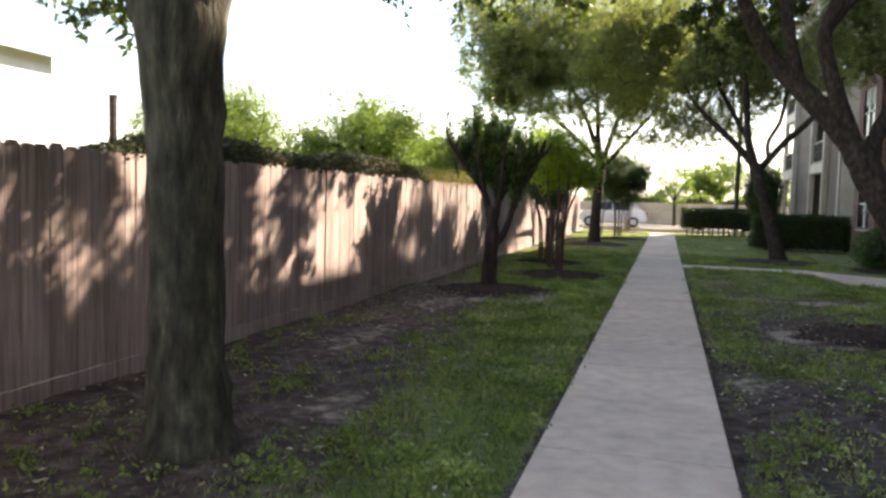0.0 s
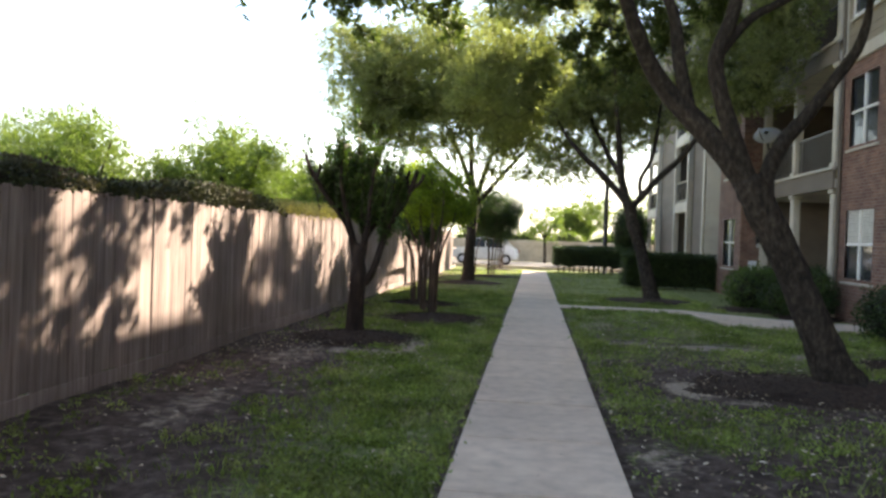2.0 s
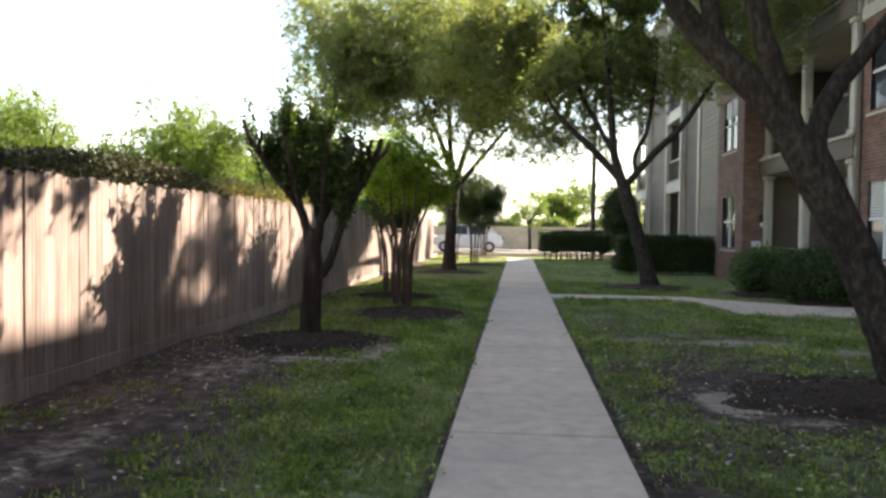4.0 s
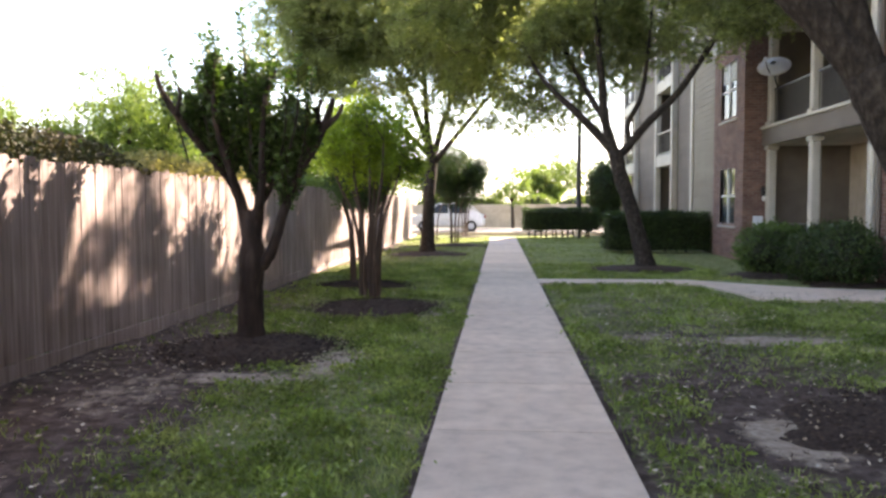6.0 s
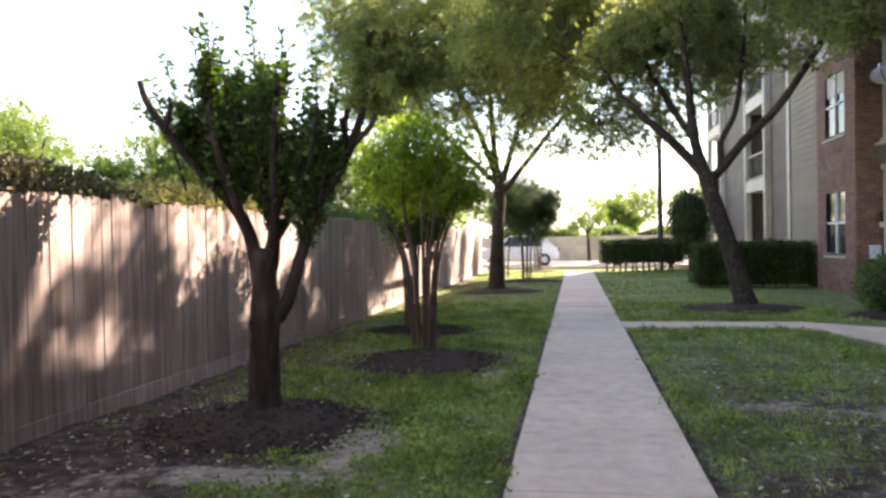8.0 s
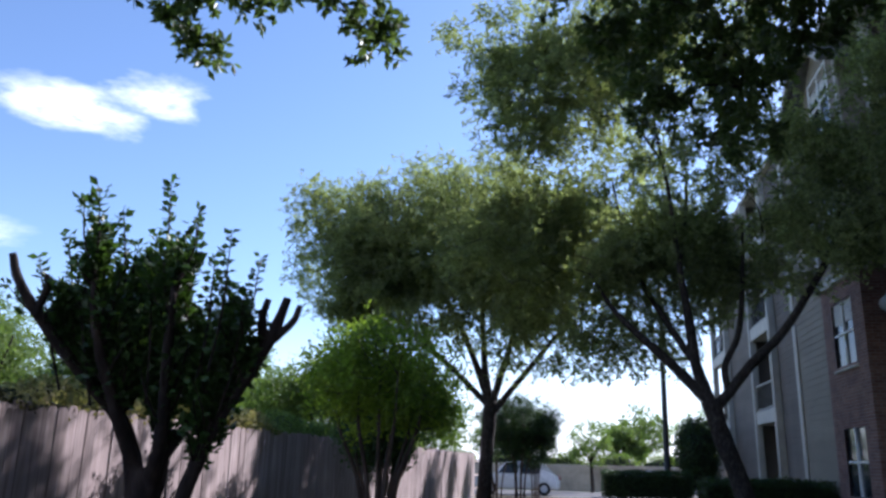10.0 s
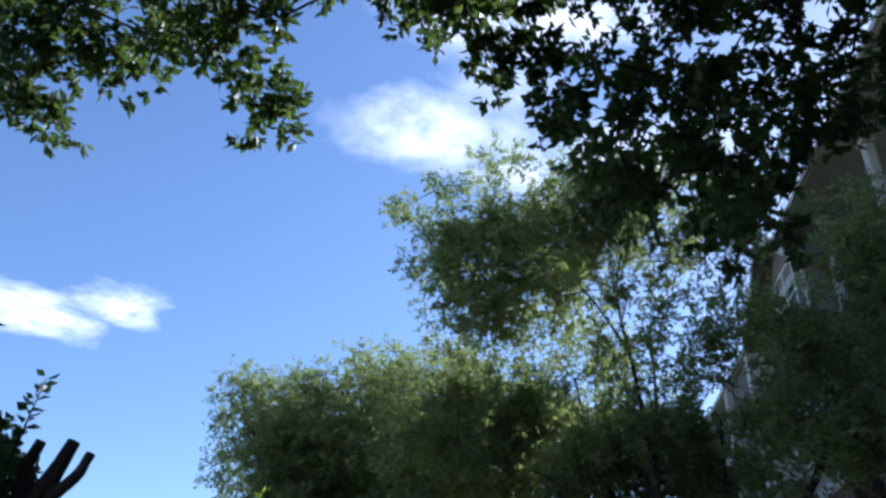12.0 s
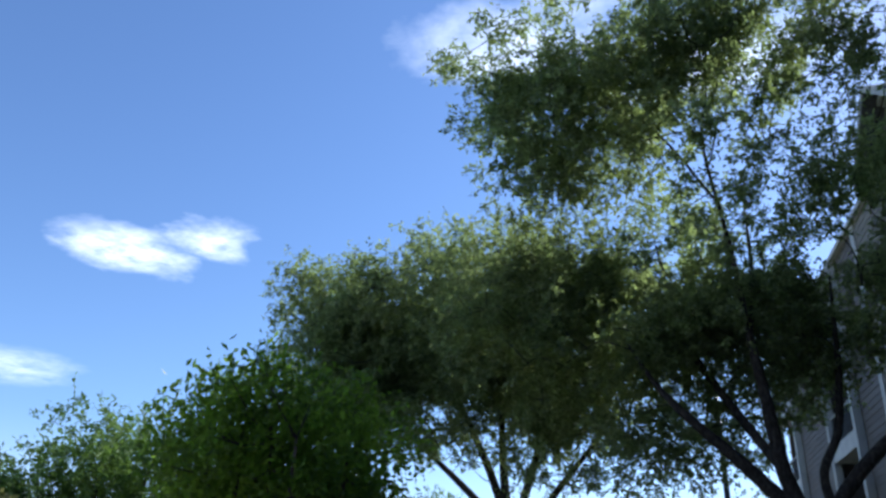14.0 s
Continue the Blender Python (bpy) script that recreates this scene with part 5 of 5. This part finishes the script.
    for k in range(4):
        z = (0.09 if k == 0 else FLOOR * k + 0.57)
        for a, b in ((19.4, 22.05), (22.35, 24.97)):
            r = part("railing", Geo().box((7.1, a, z + 0.92), (7.15, b, z + 0.97), 0.008), M_DARKMETAL, root, "dark metal balcony railing")
            part("bottom_rail", Geo().box((7.11, a, z + 0.04), (7.14, b, z + 0.07), 0.005), M_DARKMETAL, r)
            n = int((b - a) / 0.12)
            for i in range(n):
                o = new("baluster", bal)
                o.location, o.parent = (7.125, a + (i + 0.5) * (b - a) / n, z + 0.065), r
    # brick bay with its gable
    part("wall", wall_with_holes(6.48, 6.78, 25.4, 28.4, -0.2, 6.05, bay), M_BRICK, root, "red-brown brick bay")
    part("band", Geo().box((6.41, 25.36, 6.05), (6.78, 28.44, 6.35), 0.02), M_TRIM, root)
    B2 = part("wall", wall_with_holes(6.51, 6.78, 25.4, 28.4, 6.35, TOP - 1.15, bay), M_SIDING, root)
    laps(B2, 6.51, 25.53, 28.27, 6.36, TOP - 1.15, M_SIDING, [(a - 0.08, b + 0.08, c - 0.14, d + 0.08) for a, b, c, d in bay])
    for y in (25.4, 28.28):
        part("corner_board", Geo().box((6.46, y - 0.01, 6.35), (6.52, y + 0.13, TOP - 1.15), 0.006), M_TRIM, root)
    part("wall", Geo().box((6.78, 25.4, -0.2), (7.3, 25.65, 6.05)), M_BRICK, root)
    part("wall", Geo().box((6.78, 25.43, 6.35), (7.3, 25.65, TOP - 1.15)), M_SIDING, root)
    part("wall", Geo().box((7.3, 25.4, -0.2), (9.6, 25.65, TOP)), M_TAUPE, root, "taupe porch side wall")
    for i, h in enumerate(bay):
        window_unit(root, 6.52, *h, blind=0.0 if i % 2 == 0 else 0.35)
    # lap-sided length
    S = part("wall", Geo().box((6.63, 28.4, -0.2), (6.9, 31.6, TOPF)), M_SIDING, root, "beige lap siding")
    laps(S, 6.63, 28.41, 31.55, 0.25, TOPF, M_SIDING)
    part("corner_board", Geo().box((6.56, 31.56, 0), (6.7, 31.86, TOPF), 0.01), M_TRIM, root, "cream corner board")
    S = part("wall", Geo().box((6.67, 31.86, -0.2), (6.9, 34.2, TOPF)), M_TAUPE, root, "taupe lap siding")
    laps(S, 6.67, 31.87, 34.19, 0.25, TOPF, M_TAUPE)
    S = part("wall", Geo().box((6.67, 37.6, -0.2), (6.9, 42.6, TOPF)), M_TAUPE, root, "taupe lap siding")
    laps(S, 6.67, 37.61, 42.59, 0.25, TOPF, M_TAUPE)
    for y0, y1 in ((34.2, 37.6), (42.6, 46.2)):
        part("wall", Geo().box((8.2, y0, -0.2), (8.5, y1, TOPF)), M_TAUPE, root)
        part("wall", Geo().box((6.9, y0 - 0.2, -0.2), (8.5, y0, TOPF)), M_TAUPE, root)
        part("wall", Geo().box((6.9, y1, -0.2), (8.5, y1 + 0.2, TOPF)), M_TAUPE, root)
        for y in (y0 + 0.14, y1 - 0.14):
            part("post", Geo().box((6.42, y - 0.12, 0), (6.66, y + 0.12, TOPF), 0.02), M_TRIM, root, "tall cream post")
        part("porch_floor", Geo().box((6.5, y0 + 0.02, -0.1), (8.19, y1 - 0.02, 0.1), 0.01), M_CONCRETE, root)
        for k in range(4):
            z = FLOOR * k
            if k:
                part("balcony_slab", Geo().box((6.45, y0 + 0.27, z + 0.05), (8.19, y1 - 0.27, z + 0.5), 0.015), M_TRIM, root, "cream balcony edge")
            zr = z + (0.5 if k else 0.1)
            r = part("railing", Geo().box((6.52, y0 + 0.27, zr + 0.9), (6.58, y1 - 0.27, zr + 0.96), 0.008), M_TRIM, root, "cream balcony railing")
            part("bottom_rail", Geo().box((6.53, y0 + 0.27, zr + 0.06), (6.57, y1 - 0.27, zr + 0.1), 0.005), M_TRIM, r)
            n = int((y1 - y0 - 0.54) / 0.14)
            for i in range(n):
                o = new("baluster", bal)
                o.location, o.parent = (6.55, y0 + 0.27 + (i + 0.5) * (y1 - y0 - 0.54) / n, zr + 0.07), r
            part("pane", Geo().box((8.18, y0 + 0.7, zr), (8.195, y1 - 0.7, zr + 2.0)), M_GLASS, root, "dark patio door")
    part("wall", Geo().box((8.5, 46.2, -0.2), (22, 46.4, TOPF)), M_TAUPE, root)
    part("wall", Geo().box((21.7, -24, -0.2), (22, 46.2, TOPF)), M_TAUPE, root)
    part("wall", Geo().box((7.42, -24, -0.2), (21.7, -23.7, TOPF)), M_TAUPE, root)
    # roof
    for e, y0, y1, z in ((6.42, -24.5, 28.6, TOP), (6.58, 28.6, 46.7, TOPF)):
        ridge, up = 14.5, z + 3.6
        g = Geo().put([(e, y0, z), (e, y1, z), (ridge, y1 - 6, up), (ridge, y0 + 6, up), (22.5, y0, z), (22.5, y1, z)], [(0, 1, 2, 3), (3, 2, 5, 4)])
        g.put([(e, y1, z), (22.5, y1, z), (ridge, y1 - 6, up), (ridge - 0.01, y1 - 6, up)], [(0, 1, 2, 3)])
        g.put([(e, y0, z), (ridge, y0 + 6, up), (ridge + 0.01, y0 + 6, up), (22.5, y0, z)], [(0, 1, 2, 3)])
        part("roof", g, M_ROOF, root, "dark grey shingle roof")
        part("soffit", Geo().box((e, y0, z - 0.16), (22.5, y1, z - 0.01)), M_SOFFIT, root)
        part("gutter", Geo().box((e - 0.1, y0, z - 0.14), (e - 0.002, y1, z + 0.01), 0.015), M_TRIM, root)
    gy, gz, half = 26.9, 12.85, 1.95
    part("gable_wall", Geo().put([(6.5, 25.4, TOP - 1.15), (6.5, 28.4, TOP - 1.15), (6.5, gy + 0.02, gz - 0.12), (6.5, gy - 0.02, gz - 0.12), (7.2, 25.4, TOP - 1.15), (7.2, 28.4, TOP - 1.15), (7.2, gy + 0.02, gz - 0.12), (7.2, gy - 0.02, gz - 0.12)], [(0, 3, 2, 1), (4, 5, 6, 7), (0, 4, 7, 3), (1, 2, 6, 5)]), M_SIDING, root)
    for s in (-1, 1):
        ya, za = gy + s * half, TOP - 1.3
        part("gable_roof", Geo().put([(6.0, gy, gz), (6.0, ya, za), (11, ya, za), (11, gy, gz), (6.0, gy, gz - 0.14), (6.0, ya, za - 0.14), (11, ya, za - 0.14), (11, gy, gz - 0.14)],
                                     [(0, 1, 2, 3), (4, 7, 6, 5), (0, 4, 5, 1), (1, 5, 6, 2)]), M_ROOF, root)
        part("rake_board", Geo().put([(5.97, gy, gz + 0.02), (5.97, ya, za + 0.02), (5.97, ya, za - 0.18), (5.97, gy, gz - 0.18), (6.0, gy, gz + 0.02), (6.0, ya, za + 0.02), (6.0, ya, za - 0.18), (6.0, gy, gz - 0.18)],
                                     [(0, 1, 2, 3), (7, 6, 5, 4), (0, 4, 5, 1), (2, 6, 7, 3), (1, 5, 6, 2)]), M_TRIM, root)
    # wall lamp on the bay's side
    lamp = part("wall_lamp", Geo().box((6.95, 25.24, 1.75), (7.11, 25.4, 2.0), 0.02), M_DARKMETAL, root, "small dark wall lamp")
    part("shade", Geo().box((6.98, 25.27, 1.62), (7.08, 25.37, 1.75), 0.01), M_WHITE, lamp)
    part("meter_box", Geo().box((6.75, 25.3, 0.85), (7.0, 25.4, 1.2), 0.015), M_DISH, root, "grey meter box")


build_apartments()


def build_dish():
    root = thing("satellite_dish", "grey satellite dish on the balcony railing", "satellite dish", at=(6.9, 24.4, 5.1))
    bm = bmesh.new()
    rings, segs = 6, 24
    vs = [[bm.verts.new((0.05 * (r / rings) ** 2 * 3 - 0.12, math.cos(a) * 0.42 * r / rings, math.sin(a) * 0.3 * r / rings)) for a in [s * 2 * math.pi / segs for s in range(segs)]] for r in range(1, rings + 1)]
    for r in range(rings - 1):
        for s in range(segs):
            bm.faces.new((vs[r][s], vs[r][(s + 1) % segs], vs[r + 1][(s + 1) % segs], vs[r + 1][s]))
    bm.faces.new(vs[0])
    bmesh.ops.solidify(bm, geom=bm.faces[:], thickness=0.012)
    bmesh.ops.rotate(bm, verts=bm.verts[:], cent=(0, 0, 0), matrix=Euler((0, radians(28), radians(60))).to_matrix())
    g = Geo()
    g.absorb(bm)
    part("reflector", g, M_DISH, root, smooth=True)
    part("arm", Geo().pipe([(-0.05, 0.02, -0.25), (-0.25, -0.25, -0.1), (-0.32, -0.34, 0.08)], (0.014, 0.014, 0.012), 6, 2), M_DARKMETAL, root)
    part("receiver", Geo().box((-0.37, -0.4, 0.05), (-0.29, -0.3, 0.15), 0.015), M_DISH, root)
    part("mast", Geo().pipe([(0.02, 0, -0.05), (0.06, 0.02, -0.4), (0.22, 0.02, -0.75)], (0.025, 0.025, 0.025), 8, 2), M_DARKMETAL, root)


build_dish()


# ---- far end: pole, cars, wall, trees ----
pole = thing("light_pole", "tall dark metal light pole behind the hedge", "light pole", at=(3.78, 43.0, 0))
part("shaft", Geo().pipe([(0, 0, -0.1), (0, 0, 3.5), (0.02, 0, 10.4)], (0.14, 0.125, 0.09), 10, 1), M_DARKMETAL, pole, smooth=True)
part("base_plate", Geo().pipe([(0, 0, -0.1), (0, 0, 0.35)], (0.17, 0.17), 10, 1), M_CONCRETE, pole)
part("lamp_head", Geo().box((-0.6, -0.15, 10.32), (0.1, 0.15, 10.48), 0.03), M_DARKMETAL, pole)


def car(label, paint, tall):
    root = thing("car", label, "car", "parked cars")
    h = 1.75 if tall else 1.42
    prof = [(-2.2, 0.35), (-2.25, 0.75), (-2.1, 0.98), (-1.2, 1.05), (-0.55, h - 0.08), (0.2, h), (1.3, h - 0.03 if tall else h - 0.12), (1.95, 1.1), (2.2, 0.95), (2.25, 0.5), (2.15, 0.32)]
    bm = bmesh.new()
    f = bm.faces.new([bm.verts.new((x, -0.88, z)) for x, z in prof])
    ext = bmesh.ops.extrude_face_region(bm, geom=[f])
    for v in ext["geom"]:
        if isinstance(v, bmesh.types.BMVert):
            v.co.y = 0.88
    for v in bm.verts:
        if v.co.z > 1.1:
            v.co.y *= 0.8
    bmesh.ops.recalc_face_normals(bm, faces=bm.faces)
    bmesh.ops.bevel(bm, geom=bm.edges[:], offset=0.05, segments=2, affect="EDGES")
    me = bpy.data.meshes.new("body")
    bm.to_mesh(me)
    bm.free()
    me.materials.append(paint)
    body = new("body", me)
    body.parent = root
    for s in (-1, 1):
        for a, b in ((-0.95, 0.05), (0.15, 1.2)):
            g = Geo().put([(a - 0.05 if a < 0 else a, s * 0.875, 1.08), (b, s * 0.875, 1.08), (b - 0.02, s * 0.745, h - 0.14), (a + 0.38 if a < 0 else a, s * 0.745, h - 0.14)] + [(a - 0.05 if a < 0 else a, s * 0.85, 1.08), (b, s * 0.85, 1.08), (b - 0.02, s * 0.72, h - 0.14), (a + 0.38 if a < 0 else a, s * 0.72, h - 0.14)],
                          [(0, 1, 2, 3), (7, 6, 5, 4), (0, 4, 5, 1), (2, 6, 7, 3)])
            part("side_window", g, M_GLASS, root)
        for x in (-1.38, 1.4):
            w = part("wheel", Geo().pipe([(x, s * 0.74, 0.33), (x, s * 0.9, 0.33)], (0.33, 0.33), 16, 1), M_RUBBER, root)
            part("rim", Geo().pipe([(x, s * 0.88, 0.33), (x, s * 0.915, 0.33)], (0.2, 0.18), 12, 1), M_DISH, w)
        part("headlight", Geo().box((-2.26, s * 0.7 - 0.15, 0.72), (-2.18, s * 0.7 + 0.15, 0.86), 0.02), M_WHITE, root)
        part("tail_light", Geo().box((2.17, s * 0.72 - 0.12, 0.8), (2.26, s * 0.72 + 0.12, 0.98), 0.02), M_CARS[2], root)
    return root


c0 = car("white sport utility car parked in the sunny lot", M_CARS[0], True)
c0.matrix_basis = pose(-3.3, 50.2, -0.01, 0, 0, 4)
c1 = car("white sedan parked in the sunny lot", M_CARS[0], False)
c1.matrix_basis = pose(3.6, 49.8, -0.01, 0, 0, 178)
c2 = car("silver sedan parked in the sunny lot", M_CARS[1], False)
c2.matrix_basis = pose(-8.3, 50.6, -0.01, 0, 0, 0)

wall = Geo().box((-60, 60, -0.2), (60, 60.2, 1.6), 0.02)
tagged(new("boundary_wall", wall.mesh("boundary_wall", M_STUCCO)), "low tan wall beyond the parking lot", "wall", kind="structure")


def simple_tree(name, label, x, y, h, r, leaf, seed, trunk_h, count=160, per=40, size=(0.2, 0.1), group="background trees", blobs=None):
    crown_tree(name, label, [
        (T((x, y, -0.1), (x + 0.05, y, 0.3), (x, y, trunk_h), (x + 0.1, y, h * 0.75)), (0.05 * h * 0.5, 0.028 * h, 0.024 * h, 0.01 * h)),
        (T((x, y, trunk_h), (x - r * 0.4, y, trunk_h + (h - trunk_h) * 0.35), (x - r * 0.7, y + 0.2, h * 0.75)), (0.018 * h, 0.012 * h, 0.004 * h)),
        (T((x, y, trunk_h * 1.1), (x + r * 0.4, y, trunk_h + (h - trunk_h) * 0.4), (x + r * 0.65, y - 0.2, h * 0.8)), (0.018 * h, 0.012 * h, 0.004 * h)),
    ], blobs or [(x, y, (h + trunk_h) / 2, r, r, (h - trunk_h) / 2), (x - r * 0.55, y, h * 0.58, r * 0.6, r * 0.6, h * 0.24), (x + r * 0.55, y, h * 0.6, r * 0.6, r * 0.6, h * 0.22), (x + r * 0.15, y, h * 0.82, r * 0.5, r * 0.5, h * 0.2)],
        M_BARK, leaf, seed, count, per, r * 0.13, size, twigs=40, gap=0.6)["group"] = group


simple_tree("young_tree", "young sunlit tree with a thin trunk", 0.7, 57.0, 4.3, 1.5, M_BRIGHT, 61, 1.7, 120, 40, (0.14, 0.07))
for i, (x, y) in enumerate(((-9, 63), (-5, 62.5), (-1.5, 63), (2.0, 62.6), (5.5, 63), (9, 62.5), (13, 63))):
    leafy_solid("far_bush", "sunlit bush beyond the tan wall", "bush", [(0, 0, 1.1, 2.0, 1.0, 1.2), (0.8, 0, 1.3, 1.2, 0.9, 1.1)], 3000, (0.2, 0.11), M_BRIGHT, 150 + i, (x, y, 0), "far bushes")
for i, (x, y, h, r) in enumerate(((3.2, 68, 4.6, 1.8), (4.6, 72, 6.2, 2.6), (-6, 75, 6.0, 3.0), (11, 78, 6.5, 3.2), (-14, 72, 6.5, 3.5), (-22, 66, 7, 3.8), (19, 74, 7, 3.6), (28, 70, 7, 4), (-31, 60, 7.5, 4))):
    simple_tree("street_tree", "sunlit tree beyond the tan wall", x, y, h, r, M_BRIGHT, 70 + i, 1.6, 150, 44, (0.24, 0.12))
for i, (x, y, h, r, lab) in enumerate(((-16.6, 25.5, 5.7, 2.6, "bright green tree behind the fence"), (-11.2, 26, 5.5, 2.4, "feathery pale-green tree behind the fence"), (-8.4, 31, 4.9, 2.4, "bright green tree behind the fence"), (-13.8, 36, 6.0, 3.2, "bright green tree behind the fence"), (-7.2, 41, 5.6, 2.6, "bright green tree behind the fence"), (-21, 30, 6.4, 3.2, "bright green tree behind the fence"), (-24, 20, 6.0, 2.8, "bright green tree behind the fence"))):
    simple_tree("garden_tree", lab, x, y, h, r, M_BRIGHT, 90 + i, 1.2, 460, 70, (0.125, 0.062))
for i, (y, top, leaf, lab) in enumerate(((6.6, 2.1, M_OAK, "dark vine-covered bush above the fence"), (8.9, 2.1, M_OAK, "dark vine-covered bush above the fence"), (11.2, 2.1, M_OAK, "dark vine-covered bush above the fence"), (13.5, 2.1, M_BRIGHT, "yellow-green bush above the fence"), (15.8, 2.1, M_BRIGHT, "yellow-green bush above the fence"), (18.3, 2.3, M_BRIGHT, "yellow-green bush above the fence"), (20.9, 2.25, M_BRIGHT, "yellow-green bush above the fence"), (23.6, 2.3, M_BRIGHT, "yellow-green bush above the fence"), (27.0, 2.35, M_HEDGE, "dark bush above the fence"))):
    leafy_solid("bush", lab, "bush", [(0, 0, top * 0.55, 0.85, 1.5, top * 0.48), (0.1, 0.6, top * 0.6, 0.7, 0.9, top * 0.39), (-0.1, -0.7, top * 0.58, 0.75, 0.9, top * 0.38)], 7000, (0.09, 0.05), leaf, 110 + i, (-5.75, y, 0), "bushes behind the fence", 0.85)


def fence_vine(label, y0, y1, rise, leaf, seed, per_metre=1500):
    """A tangle of twining stems and leaves that lies along the top of the fence."""
    rng = np.random.default_rng(seed)
    root = thing("vine", label, "vine", "vines on the fence", (FENCE_X - 0.25, (y0 + y1) / 2, 0))
    off = np.array((FENCE_X - 0.25, (y0 + y1) / 2, 0))
    height = lambda y: FENCE_H + rise * (0.55 + 0.75 * value_noise(y * 0.9, y * 0 + seed, 5) + 0.25 * value_noise(y * 3.3, y * 0 + seed, 6)) * np.clip((y - y0) * 1.5, 0.2, 1) * np.clip((y1 - y) * 1.5, 0.2, 1)
    stems = Geo()
    for k in range(int((y1 - y0) * 5)):
        y = rng.uniform(y0, y1 - 0.6)
        along = y + np.linspace(0, rng.uniform(0.5, 1.3), 5)
        p = np.column_stack([FENCE_X - rng.uniform(0.05, 0.6) + rng.normal(size=5) * 0.06, along, FENCE_H - 0.05 + (height(along) - FENCE_H) * rng.uniform(0.1, 1.0) + rng.normal(size=5) * 0.03])
        stems.tube(p - off, (0.009, 0.008, 0.007, 0.006, 0.003), 4, 2, cap=False)
    part("stem_tangle", stems, M_BARK, root, kind="stuff", smooth=True)
    n = int((y1 - y0) * per_metre)
    y = rng.uniform(y0, y1, n)
    across = rng.uniform(-0.75, 0.03, n)
    top = height(y) - 0.35 * np.maximum(0, across + 0.12) - 0.5 * np.maximum(0, -0.45 - across)
    u = rng.uniform(0, 1, n) ** 0.5
    z = FENCE_H - 0.14 + (top - FENCE_H + 0.14) * u
    z = np.where(across > -0.06, np.maximum(z, FENCE_H - 0.02 - 0.12 * value_noise(y * 2.7, y * 0, 8)), z)
    v, q = leaves(np.column_stack([FENCE_X + across, y, z]) - off, rng, 0.058, 0.036, 0.1)
    part("foliage", Geo().put(v, q), leaf, root, kind="stuff")


fence_vine("dark twining vine along the top of the fence", 3.6, 12.6, 0.22, M_VINE, 171)
fence_vine("dry yellow vine along the top of the fence", 12.3, 18.2, 0.2, M_VINE_DRY, 172)
fence_vine("green vine along the top of the fence", 17.9, 30.0, 0.22, M_BRIGHT, 173, 800)


def build_house():
    root = thing("house", "white house with a wide eave beyond the fence", "house", at=(-17.6, 9.8, 0))
    part("wall", Geo().box((-6, -5, -0.2), (3.2, 4, 4.75)), M_WHITE, root)
    part("roof", Geo().put([(3.6, -5.8, 4.75), (3.6, 4.8, 4.75), (-1.8, 4.8, 6.6), (-1.8, -5.8, 6.6), (3.6, -5.8, 4.9), (3.6, 4.8, 4.9), (-1.8, 4.8, 6.75), (-1.8, -5.8, 6.75)], [(0, 3, 2, 1), (4, 5, 6, 7), (0, 1, 5, 4), (1, 2, 6, 5), (0, 4, 7, 3)]), M_STUCCO, root, "tan roof edge")
    part("roof", Geo().put([(-7.2, -5.8, 4.75), (-7.2, 4.8, 4.75), (-1.8, 4.8, 6.6), (-1.8, -5.8, 6.6), (-7.2, -5.8, 4.9), (-7.2, 4.8, 4.9), (-1.8, 4.8, 6.75), (-1.8, -5.8, 6.75)], [(0, 1, 2, 3), (4, 7, 6, 5), (0, 4, 5, 1), (1, 5, 6, 2), (0, 3, 7, 4)]), M_STUCCO, root)
    post = thing("wooden_post", "grey wooden utility post behind the fence", "post", at=(-12.8, 14.0, 0))
    part("shaft", Geo().box((-0.075, -0.075, -0.2), (0.075, 0.075, 3.8), 0.02), M_BARK, post)
    part("cap", Geo().box((-0.09, -0.09, 3.8), (0.09, 0.09, 3.84), 0.01), M_BARK, post)


build_house()


# ---- many small pieces ----
build_fence()
build_litter()
build_grass()
